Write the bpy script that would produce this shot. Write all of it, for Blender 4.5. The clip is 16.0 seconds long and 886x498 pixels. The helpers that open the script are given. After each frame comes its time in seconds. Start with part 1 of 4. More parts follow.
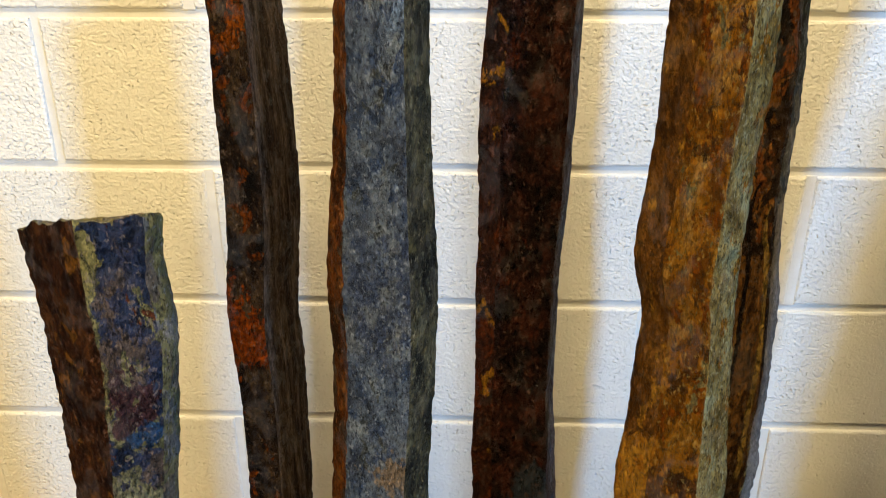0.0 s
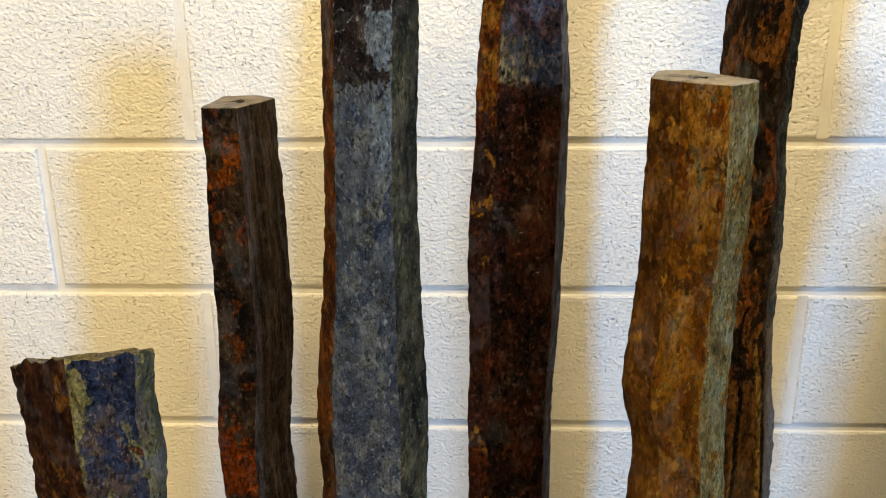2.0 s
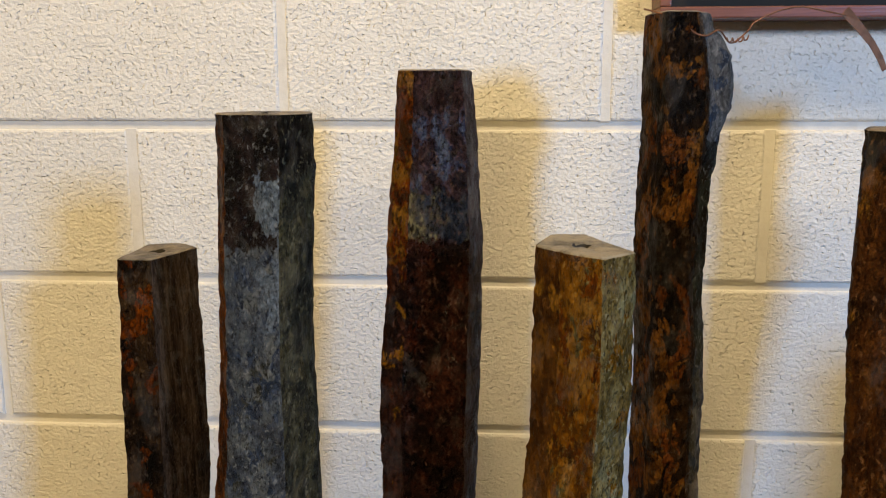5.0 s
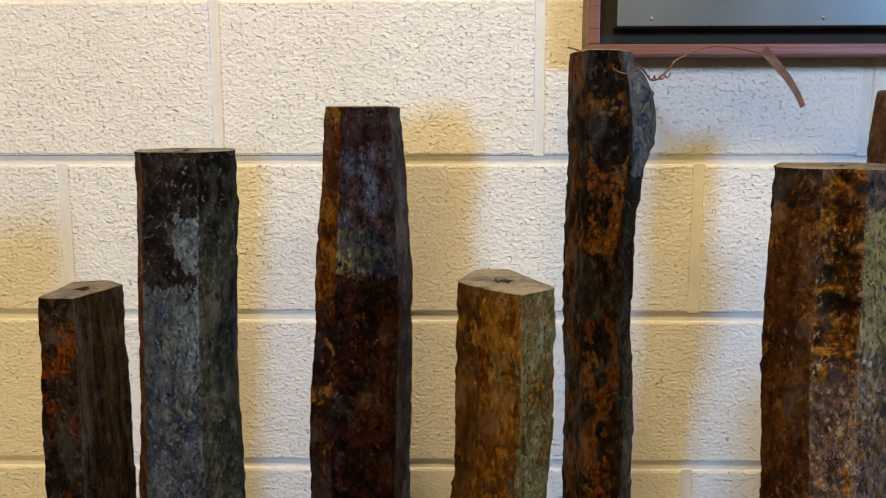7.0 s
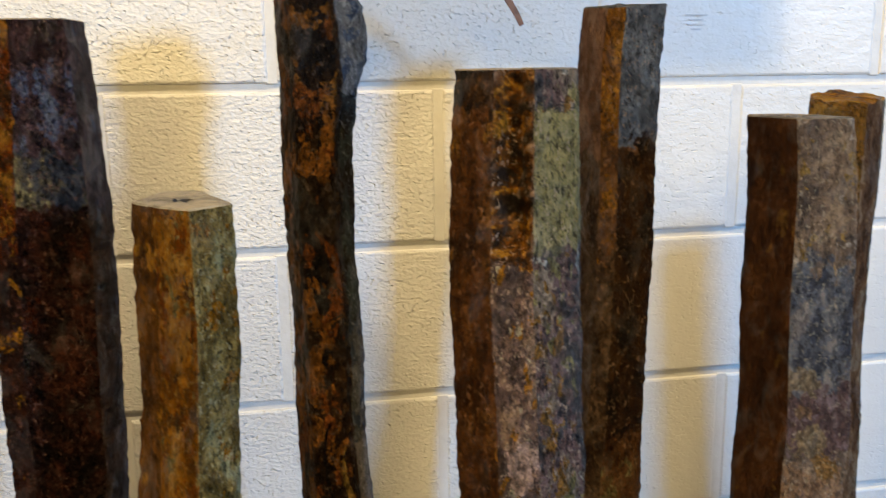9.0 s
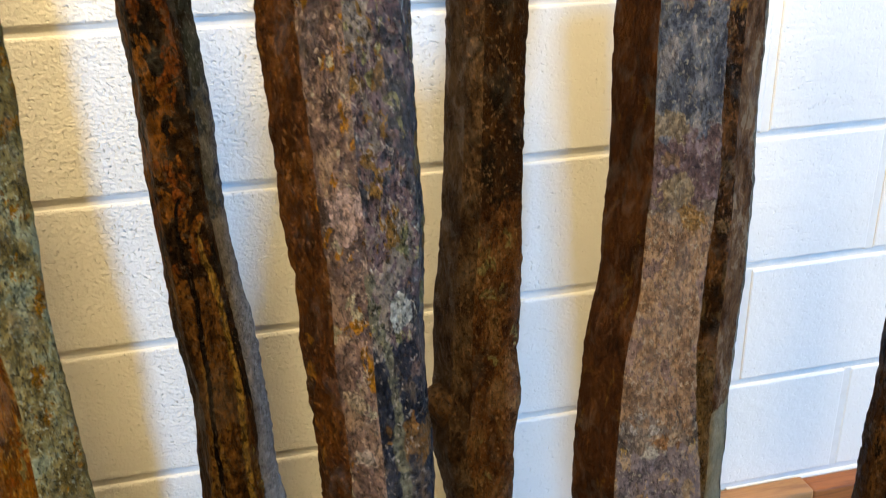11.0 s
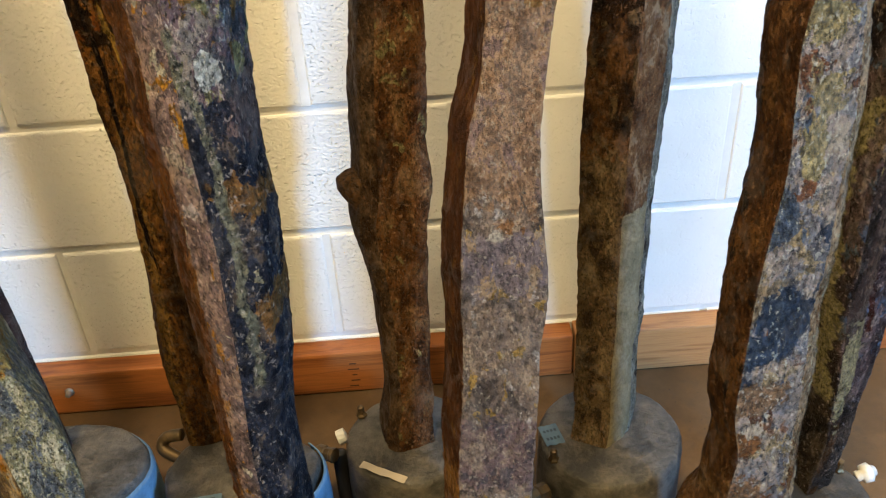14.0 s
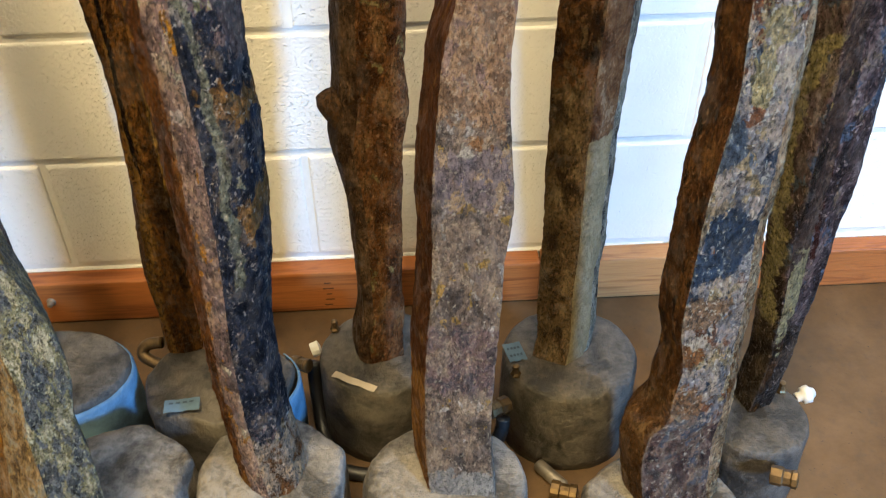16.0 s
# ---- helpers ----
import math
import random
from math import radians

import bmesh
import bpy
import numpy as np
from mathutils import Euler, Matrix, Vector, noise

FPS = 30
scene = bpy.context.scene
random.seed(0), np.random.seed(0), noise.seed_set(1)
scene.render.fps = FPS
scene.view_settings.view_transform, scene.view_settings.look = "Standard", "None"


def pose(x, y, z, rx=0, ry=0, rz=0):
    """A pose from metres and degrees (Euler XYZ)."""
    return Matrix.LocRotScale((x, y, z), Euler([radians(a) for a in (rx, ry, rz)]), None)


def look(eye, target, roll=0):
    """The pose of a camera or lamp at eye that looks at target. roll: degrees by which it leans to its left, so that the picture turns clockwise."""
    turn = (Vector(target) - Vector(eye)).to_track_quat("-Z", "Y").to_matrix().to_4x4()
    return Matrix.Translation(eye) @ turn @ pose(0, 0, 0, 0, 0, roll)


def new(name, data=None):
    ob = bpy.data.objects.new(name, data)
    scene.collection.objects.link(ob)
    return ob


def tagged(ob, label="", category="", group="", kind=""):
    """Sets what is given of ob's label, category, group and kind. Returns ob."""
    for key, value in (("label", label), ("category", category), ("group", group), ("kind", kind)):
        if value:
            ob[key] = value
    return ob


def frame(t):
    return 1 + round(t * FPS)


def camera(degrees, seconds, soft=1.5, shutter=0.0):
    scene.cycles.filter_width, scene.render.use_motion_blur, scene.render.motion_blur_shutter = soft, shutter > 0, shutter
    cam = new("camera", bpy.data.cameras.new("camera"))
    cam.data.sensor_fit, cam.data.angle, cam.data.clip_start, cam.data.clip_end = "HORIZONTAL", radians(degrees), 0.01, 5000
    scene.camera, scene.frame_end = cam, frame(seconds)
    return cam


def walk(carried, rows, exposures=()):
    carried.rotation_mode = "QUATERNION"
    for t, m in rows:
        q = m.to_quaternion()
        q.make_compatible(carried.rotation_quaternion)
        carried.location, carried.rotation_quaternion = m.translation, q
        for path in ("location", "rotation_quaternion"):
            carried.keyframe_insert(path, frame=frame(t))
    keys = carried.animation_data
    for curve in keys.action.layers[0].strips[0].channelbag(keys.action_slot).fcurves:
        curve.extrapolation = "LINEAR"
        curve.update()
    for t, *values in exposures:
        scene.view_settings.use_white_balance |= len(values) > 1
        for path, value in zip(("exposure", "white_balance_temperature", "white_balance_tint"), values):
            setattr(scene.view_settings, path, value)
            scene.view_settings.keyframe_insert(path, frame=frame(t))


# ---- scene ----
cam = camera(54.7, 16.0, 1.0, 0.35)
PATH = [
    (0, (0.364, -1.097, 1.077), (0.292, 0.726, 0.258), -0.1),
    (0.5, (0.362, -1.098, 1.081), (0.283, 0.76, 0.344), 0.0),
    (1, (0.363, -1.096, 1.082), (0.288, 0.781, 0.395), -0.3),
    (1.5, (0.369, -1.093, 1.094), (0.289, 0.801, 0.456), -0.5),
    (2, (0.377, -1.099, 1.103), (0.294, 0.81, 0.511), -0.6),
    (2.5, (0.395, -1.104, 1.113), (0.286, 0.815, 0.56), -0.4),
    (3, (0.418, -1.106, 1.121), (0.28, 0.821, 0.603), -0.4),
    (3.5, (0.445, -1.103, 1.13), (0.268, 0.827, 0.635), -0.6),
    (4, (0.461, -1.094, 1.135), (0.272, 0.843, 0.675), -0.5),
    (4.5, (0.472, -1.09, 1.143), (0.307, 0.861, 0.735), -0.1),
    (5, (0.483, -1.091, 1.152), (0.346, 0.871, 0.788), -0.1),
    (5.2, (0.489, -1.09, 1.155), (0.354, 0.875, 0.81), -0.2),
    (7.3, (0.523, -1.091, 1.157), (0.511, 0.887, 0.862), 0.2),
    (7.5, (0.533, -1.085, 1.154), (0.546, 0.892, 0.851), 0.4),
    (8, (0.557, -1.077, 1.144), (0.675, 0.898, 0.849), 0.2),
    (8.5, (0.595, -1.075, 1.133), (0.8, 0.886, 0.797), -0.4),
    (9, (0.622, -1.074, 1.119), (0.971, 0.856, 0.724), -0.8),
    (9.5, (0.647, -1.073, 1.1), (1.061, 0.831, 0.649), -1.1),
    (10, (0.666, -1.076, 1.07), (1.101, 0.791, 0.501), -1.4),
    (10.2, (0.674, -1.071, 1.062), (1.119, 0.782, 0.456), -1.4),
    (12.3, (0.86, -1.036, 1.02), (1.007, 0.662, -0.027), -3.9),
    (12.5, (0.876, -1.048, 1.02), (0.99, 0.638, -0.05), -3.7),
    (13, (0.909, -1.07, 1.009), (0.952, 0.616, -0.065), -3.7),
    (13.5, (0.939, -1.094, 0.998), (0.956, 0.571, -0.11), -3.8),
    (14, (0.961, -1.112, 0.994), (1.006, 0.549, -0.119), -3.4),
    (14.5, (0.973, -1.129, 0.99), (1.043, 0.534, -0.119), -3.2),
    (15, (0.988, -1.152, 0.997), (1.066, 0.503, -0.123), -3.2),
    (15.5, (0.985, -1.162, 1.003), (1.072, 0.457, -0.168), -2.3),
    (16, (0.963, -1.166, 1.001), (1.054, 0.411, -0.225), -0.5),
]
walk(cam, [(t, look(eye, target, roll)) for t, eye, target, roll in PATH], [(0.0, -0.64, 5340, 7), (3.0, -1.1, 5440, 9), (5.0, -1.37, 5560, 12), (7.5, -1.34, 5540, 11), (10.0, -0.8, 5520, 9), (12.5, -0.28, 5580, 8), (15.3, -0.22, 5330, 8), (16.0, -0.1, 5300, 8)])

# ---- world and light ----
world = bpy.data.worlds.new("world")
scene.world = world
world.use_nodes = True
sky = world.node_tree.nodes.new("ShaderNodeTexSky")
sky.sky_type, sky.sun_disc = "NISHITA", False
sky.sun_elevation, sky.sun_rotation = radians(40), radians(200)
world.node_tree.nodes["Background"].inputs[1].default_value = 0.1
world.node_tree.links.new(sky.outputs[0], world.node_tree.nodes["Background"].inputs[0])


def area_lamp(name, eye, target, sx, sy, power, color):
    data = bpy.data.lights.new(name, "AREA")
    data.shape, data.size, data.size_y, data.energy, data.color = "RECTANGLE", sx, sy, power, color
    ob = new(name, data)
    ob.matrix_world = look(eye, target)
    return ob


WINDOW_X, WINDOW_Z, SOUTH = 3.93, 2.3, -4.6
area_lamp("window_daylight", (WINDOW_X, SOUTH + 0.02, WINDOW_Z), (0.9, 0, 0.7), 0.5, 0.7, 485, (0.3, 0.605, 1.0))
area_lamp("ceiling_lamp_light", (0.3, -1.7, 4.1), (0.6, 0, 0.2), 0.3, 0.3, 105, (1.0, 0.675, 0.29))
area_lamp("ceiling_strip_light", (0.5, -1.6, 4.3), (0.5, -0.2, 0), 2.4, 0.12, 240, (1.0, 0.685, 0.305))
# added warm fill from the front, free in the air, no real fixture
area_lamp("warm_front_fill", (0.0, -3.6, 2.1), (0.4, 0, 0.3), 1.6, 0.5, 165, (1.0, 0.665, 0.22))

# ---- materials ----


class Tree:
    """Short calls for a node material."""

    def __init__(self, name):
        self.mat = bpy.data.materials.new(name)
        self.mat.use_nodes = True
        self.nodes, self.links = self.mat.node_tree.nodes, self.mat.node_tree.links
        self.bsdf = self.nodes["Principled BSDF"]
        self.coord = self.nodes.new("ShaderNodeTexCoord").outputs["Object"]

    def put(self, socket, value):
        if isinstance(value, bpy.types.NodeSocket):
            self.links.new(value, socket)
        elif isinstance(value, (tuple, list)) and len(value) == 3 and socket.type == "RGBA":
            socket.default_value = (*value, 1)
        else:
            socket.default_value = value

    def math(self, op, a, b=0.0, c=0.0):
        n = self.nodes.new("ShaderNodeMath")
        n.operation = op
        for i, v in enumerate((a, b, c)):
            self.put(n.inputs[i], v)
        return n.outputs[0]

    def scaled(self, s, shift=(0, 0, 0)):
        n = self.nodes.new("ShaderNodeMapping")
        self.put(n.inputs[0], self.coord)
        n.inputs["Scale"].default_value, n.inputs["Location"].default_value = s, shift
        return n.outputs[0]

    def noise(self, scale, detail=6, rough=0.6, s=(1, 1, 1), shift=(0, 0, 0), twist=0.0):
        n = self.nodes.new("ShaderNodeTexNoise")
        self.put(n.inputs["Vector"], self.scaled(s, shift))
        n.inputs["Scale"].default_value, n.inputs["Detail"].default_value = scale, detail
        n.inputs["Roughness"].default_value, n.inputs["Distortion"].default_value = rough, twist
        return n.outputs[0]

    def cells(self, scale, s=(1, 1, 1), feature="F1"):
        n = self.nodes.new("ShaderNodeTexVoronoi")
        n.feature = feature
        self.put(n.inputs["Vector"], self.scaled(s))
        n.inputs["Scale"].default_value = scale
        return n.outputs[0]

    def ramp(self, fac, stops):
        n = self.nodes.new("ShaderNodeValToRGB")
        self.put(n.inputs[0], fac)
        r = n.color_ramp.elements
        while len(r) < len(stops):
            r.new(0.5)
        for e, (p, c) in zip(r, stops):
            e.position = p
            e.color = (*c, 1) if isinstance(c, tuple) else (c, c, c, 1)
        return n.outputs[0]

    def step(self, value, lo, hi):
        n = self.nodes.new("ShaderNodeMapRange")
        n.interpolation_type = "SMOOTHSTEP"
        self.put(n.inputs[0], value)
        n.inputs[1].default_value, n.inputs[2].default_value = lo, hi
        return n.outputs[0]

    def mix(self, fac, a, b, mode="MIX"):
        n = self.nodes.new("ShaderNodeMix")
        n.data_type, n.blend_type = "RGBA", mode
        self.put(n.inputs[0], fac)
        self.put(n.inputs[6], a)
        self.put(n.inputs[7], b)
        return n.outputs[2]

    def xyz(self):
        n = self.nodes.new("ShaderNodeSeparateXYZ")
        self.put(n.inputs[0], self.coord)
        return n.outputs

    def random(self):
        return self.nodes.new("ShaderNodeObjectInfo").outputs["Random"]

    def bump(self, height, distance, strength=1.0, under=None):
        n = self.nodes.new("ShaderNodeBump")
        n.inputs["Strength"].default_value, n.inputs["Distance"].default_value = strength, distance
        self.put(n.inputs["Height"], height)
        if under is not None:
            self.put(n.inputs["Normal"], under)
        return n.outputs[0]

    def done(self, color, rough=0.5, normal=None, metal=0.0, spec=0.5):
        b = self.bsdf.inputs
        self.put(b["Base Color"], color)
        self.put(b["Roughness"], rough)
        b["Metallic"].default_value, b["Specular IOR Level"].default_value = metal, spec
        if normal is not None:
            self.put(b["Normal"], normal)
        return self.mat


def stone(name, cols, grain=(1, 1, 0.5), scale=34, spots=None, zones=(), blobs=(), rough=(0.38, 0.7), speck=0.5, shift=0.0, relief=0.0025, shine=0.42, gamma=1.13, seams=()):
    """A weathered rind. cols: dark to light; spots: (colour, cover); zones: (height, half width, softness, colours);
    blobs: (x, z, half width, half height, colour) from the column's own axis."""
    t = Tree(name)
    sh = (shift, shift * 1.7, shift * 0.6)
    big = t.noise(scale * 1.05, 8, 0.64, tuple(v ** 0.7 for v in grain), sh, 0.3)
    fine = t.noise(scale * 8, 5, 0.65, (1, 1, 0.8), sh, 0.3)
    mid = t.noise(scale * 2.4, 6, 0.6, (1, 1, 0.75), (shift + 3, 1, 2), 0.5)

    def patches(fac, colours, lo, hi):
        m = len(colours)
        mean = [sum(c[k] for c in colours) / m for k in range(3)]
        colours = [tuple(0.95 * c[k] + 0.05 * mean[k] for k in range(3)) for c in colours]
        gap = (hi - lo) / max(1, m - 1)
        return t.ramp(fac, [(lo + gap * i + w * gap * 0.33, c) for i, c in enumerate(colours) for w in (-1, 1)])

    def worn(c):
        return t.mix(t.step(fine, 0.38, 0.6), tuple(v * 1.08 for v in c), tuple(0.62 * v for v in c))

    fac = t.math("ADD", t.math("MULTIPLY", big, 0.68), t.math("MULTIPLY_ADD", mid, 0.18, t.math("MULTIPLY", fine, 0.14)))
    col = patches(fac, cols, 0.42, 0.58)
    x, y, z = t.xyz()[:3]
    wob = t.math("SUBTRACT", mid, 0.5)
    if spots:
        for i, (c, cover) in enumerate(spots):
            sp = t.noise(scale * 1.5, 8, 0.64, (1, 1, 0.62), (5 + i * 3 + shift, 2 + i, 7), 0.35)
            col = t.mix(t.step(sp, 0.642 - 0.2 * cover, 0.658 - 0.2 * cover), col, worn(c))
    for zc, half, soft, zcols, *long in zones:
        d = t.math("ABSOLUTE", t.math("SUBTRACT", t.math("ADD", z, t.math("MULTIPLY", wob, soft * 4)), zc))
        mask = t.step(d, half + soft * 0.16, half - soft * 0.16)
        zf = t.math("ADD", t.math("MULTIPLY", t.noise(scale * 1.45, 8, 0.64, (1, 1, long[0] if long else 0.62), (zc * 7, 2, 5), 0.35), 0.78), t.math("MULTIPLY", fine, 0.22))
        col = t.mix(mask, col, patches(zf, zcols, 0.42, 0.58))
    for bx, bz, hw, hh, c in blobs:
        dx = t.math("DIVIDE", t.math("SUBTRACT", x, bx), hw)
        dz = t.math("DIVIDE", t.math("SUBTRACT", z, bz), hh)
        d = t.math("ADD", t.math("SQRT", t.math("ADD", t.math("MULTIPLY", dx, dx), t.math("MULTIPLY", dz, dz))), t.math("MULTIPLY", t.math("ADD", wob, t.math("MULTIPLY", t.math("SUBTRACT", big, 0.5), 1.2)), 3.2))
        col = t.mix(t.step(d, 1.05, 0.95), col, worn(c))
    for line, width, c, fill in seams:
        sway = t.math("MULTIPLY", t.math("SUBTRACT", t.noise(scale * 1.1, 5, 0.6, (0.3, 0.3, 1), (shift, 3, 1)), 0.5), width * 4.5)
        run = t.nodes.new("ShaderNodeFloatCurve")
        z0, z1 = line[0][1], line[-1][1]
        pts = run.mapping.curves[0].points
        for i, (lx, lz) in enumerate(line):
            at = (lz - z0) / (z1 - z0)
            p = pts[0] if i == 0 else pts[1] if i == len(line) - 1 else pts.new(at, 0.5)
            p.location = (at, lx * 4 + 0.5)
        run.mapping.update()
        along = t.math("DIVIDE", t.math("SUBTRACT", z, z0), z1 - z0)
        t.put(run.inputs["Value"], along)
        middle = t.math("DIVIDE", t.math("SUBTRACT", run.outputs[0], 0.5), 4.0)
        off = t.math("ABSOLUTE", t.math("ADD", t.math("SUBTRACT", x, middle), sway))
        broken = t.step(t.noise(scale * 0.9, 6, 0.65, (1, 1, 0.35), (shift, 5, 8)), 0.62 - 0.3 * fill, 0.5 - 0.3 * fill)
        wide = t.math("MULTIPLY", t.math("SUBTRACT", 1.0, t.math("MULTIPLY", broken, 0.8)), width)
        inside = t.math("MULTIPLY", t.step(t.math("DIVIDE", off, wide), 1.1, 0.75), t.math("MULTIPLY", t.step(along, 0.0, 0.02), t.step(along, 1.0, 0.98)))
        col = t.mix(inside, col, worn(c))
    # grain, dark cracks, pits and pale flecks, which also paint in glints
    grit = t.noise(scale * 4.5, 6, 0.72, (1, 1, 0.75), (2, shift, 4), 0.4)
    gain = t.nodes.new("ShaderNodeMapRange")
    t.put(gain.inputs[0], grit)
    for i, v in enumerate((0.34, 0.66, 1 - 0.95 * min(speck, 0.5), 1 + 0.9 * min(speck, 0.5))):
        gain.inputs[i + 1].default_value = v
    col = t.mix(1.0, col, gain.outputs[0], "MULTIPLY")
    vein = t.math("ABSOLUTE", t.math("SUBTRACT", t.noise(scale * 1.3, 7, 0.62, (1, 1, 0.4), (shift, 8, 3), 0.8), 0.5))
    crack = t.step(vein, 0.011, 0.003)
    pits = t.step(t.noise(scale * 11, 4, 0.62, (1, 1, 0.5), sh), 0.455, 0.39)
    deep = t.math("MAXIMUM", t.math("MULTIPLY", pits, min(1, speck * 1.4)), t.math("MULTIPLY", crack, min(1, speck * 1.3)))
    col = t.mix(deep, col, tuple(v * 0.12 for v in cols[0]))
    flake = t.step(t.noise(scale * 8, 6, 0.66, (1, 1, 0.7), (9, shift, 1), 0.5), 0.588, 0.608)
    col = t.mix(t.math("MULTIPLY", flake, min(1, speck * 1.05)), col, tuple(min(0.5, v * 1.8 + 0.06) for v in cols[-1]))
    edge = t.nodes.new("ShaderNodeNewGeometry").outputs["Pointiness"]
    rub = t.math("MULTIPLY", t.step(edge, 0.53, 0.59), t.step(grit, 0.42, 0.58))
    col = t.mix(t.math("MULTIPLY", rub, 0.75), col, tuple(min(0.4, v * 1.35 + 0.02) for v in cols[-1]))
    g = t.nodes.new("ShaderNodeGamma")
    t.put(g.inputs[0], col)
    g.inputs[1].default_value = gamma
    h = t.nodes.new("ShaderNodeHueSaturation")
    h.inputs["Saturation"].default_value = 1.08
    t.put(h.inputs["Color"], g.outputs[0])
    col = h.outputs[0]
    r = t.math("ADD", t.math("MULTIPLY_ADD", mid, rough[1] - rough[0], rough[0] - 0.12), t.math("MULTIPLY", t.step(grit, 0.4, 0.62), 0.16))
    hack = t.noise(scale * 3.2, 4, 0.55, (1, 1, 0.42), (shift, 6, 2), 0.7)
    nor = t.bump(mid, relief * 1.6, 1.0)
    nor = t.bump(hack, relief * 1.7, 1.0, nor)
    nor = t.bump(deep, relief * 0.9, 1.0, t.bump(grit, relief * 3.1, 1.0, nor))
    nor = t.bump(t.noise(scale * 22, 3, 0.65), relief * 0.7, 1.0, nor)
    gloss = t.nodes.new("ShaderNodeMapRange")
    t.put(gloss.inputs[0], t.noise(scale * 1.1, 6, 0.6, (1, 1, 0.7), (shift, 4, 9), 0.6))
    for i, v in enumerate((0.52, 0.64, 0.03, shine)):
        gloss.inputs[i + 1].default_value = v
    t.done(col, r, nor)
    t.put(t.bsdf.inputs["Specular IOR Level"], gloss.outputs[0])
    return t.mat


def plain(name, color, rough=0.5, metal=0.0, vary=0.15, scale=60, relief=0.0004, spec=0.5):
    t = Tree(name)
    n = t.noise(scale, 5)
    col = t.ramp(n, [(0.3, tuple(v * (1 - vary) for v in color)), (0.7, tuple(min(1, v * (1 + vary)) for v in color))])
    return t.done(col, t.math("MULTIPLY_ADD", n, 0.2, rough - 0.1), t.bump(t.noise(scale * 4, 4), relief), metal, spec)


def block_paint():
    """Thick paint over a concrete block: smooth skin, scattered pinholes, a few larger voids."""
    t = Tree("painted_block")
    rnd = t.random()
    t.coord = t.nodes.new("ShaderNodeNewGeometry").outputs["Position"]
    thick = t.step(t.xyz()[0], 0.75, 1.25)
    skin = t.noise(48, 3, 0.5, (0.9, 1, 1.1), (3, 5, 1))
    peel = t.noise(210, 2, 0.5, (0.9, 1, 1.1), (4, 9, 6))
    pits = t.step(t.noise(190, 1, 0.4, (0.9, 1, 1.1), (1, 4, 2)), 0.31, 0.39)
    thin = t.step(t.noise(14, 3, 0.5, (1, 1, 1), (6, 1, 3)), 0.36, 0.6)
    pits = t.math("MAXIMUM", pits, t.math("MULTIPLY", thin, 0.5))
    voids = t.step(t.noise(70, 3, 0.55, (0.8, 1, 1.2), (8, 2, 5), 0.4), 0.262, 0.3)
    tint = t.mix(rnd, (0.70, 0.69, 0.66), (0.74, 0.73, 0.70))
    tint = t.mix(t.step(t.noise(3.5, 4), 0.4, 0.75), tint, (0.67, 0.655, 0.615))
    mark = t.step(t.noise(55, 2, 0.5, (1, 1, 1), (7, 7, 7)), 0.765, 0.79)
    tint = t.mix(t.math("MULTIPLY", mark, 0.7), tint, (0.25, 0.23, 0.2))
    thin_coat = t.math("SUBTRACT", 1.0, t.math("MULTIPLY", thick, 0.75))
    peel = t.math("MULTIPLY", peel, thin_coat)
    pits = t.math("MULTIPLY", pits, thin_coat)
    voids = t.math("MULTIPLY", voids, thin_coat)
    nor = t.bump(skin, 0.0026, 0.7)
    nor = t.bump(peel, 0.0024, 0.9, nor)
    nor = t.bump(pits, 0.0021, 0.95, nor)
    nor = t.bump(voids, 0.0028, 0.9, nor)
    return t.done(tint, t.math("MULTIPLY_ADD", peel, 0.16, 0.4), nor)


def mortar_paint():
    t = Tree("painted_mortar")
    n = t.noise(40, 5)
    return t.done(t.ramp(n, [(0.3, (0.62, 0.605, 0.57)), (0.7, (0.70, 0.69, 0.66))]), 0.5, t.bump(t.noise(150, 4), 0.0008))


def wood(name, light, dark, seed=0.0, rough=0.45):
    t = Tree(name)
    ring = t.noise(9, 5, 0.6, (0.5, 6, 9), (seed, seed, seed), 1.2)
    grain = t.noise(90, 4, 0.6, (0.12, 3, 3), (seed, 1, 2))
    col = t.ramp(ring, [(0.32, dark), (0.5, light), (0.68, tuple(v * 0.82 for v in light))])
    col = t.mix(t.math("MULTIPLY", t.step(grain, 0.5, 0.7), 0.4), col, dark)
    stain = t.step(t.noise(14, 5, 0.6, (0.6, 1, 1), (seed + 4, 2, 2)), 0.62, 0.75)
    col = t.mix(t.math("MULTIPLY", stain, 0.4), col, tuple(v * 0.5 for v in dark))
    return t.done(col, rough, t.bump(grain, 0.0006))


def floor_paint():
    t = Tree("worn_floor")
    a = t.noise(6, 8, 0.68, (1, 1, 1), (2, 2, 0), 0.1)
    b = t.noise(45, 5, 0.65)
    col = t.ramp(a, [(0.36, (0.072, 0.043, 0.02)), (0.5, (0.096, 0.059, 0.027)), (0.64, (0.128, 0.08, 0.04))])
    col = t.mix(t.math("MULTIPLY", t.step(b, 0.5, 0.72), 0.35), col, (0.06, 0.045, 0.033))
    grit = t.step(t.noise(160, 3, 0.5), 0.69, 0.73)
    col = t.mix(t.math("MULTIPLY", grit, 0.8), col, (0.04, 0.032, 0.026))
    return t.done(col, t.math("MULTIPLY_ADD", a, 0.4, 0.4), t.bump(b, 0.001), 0.0, 0.2)


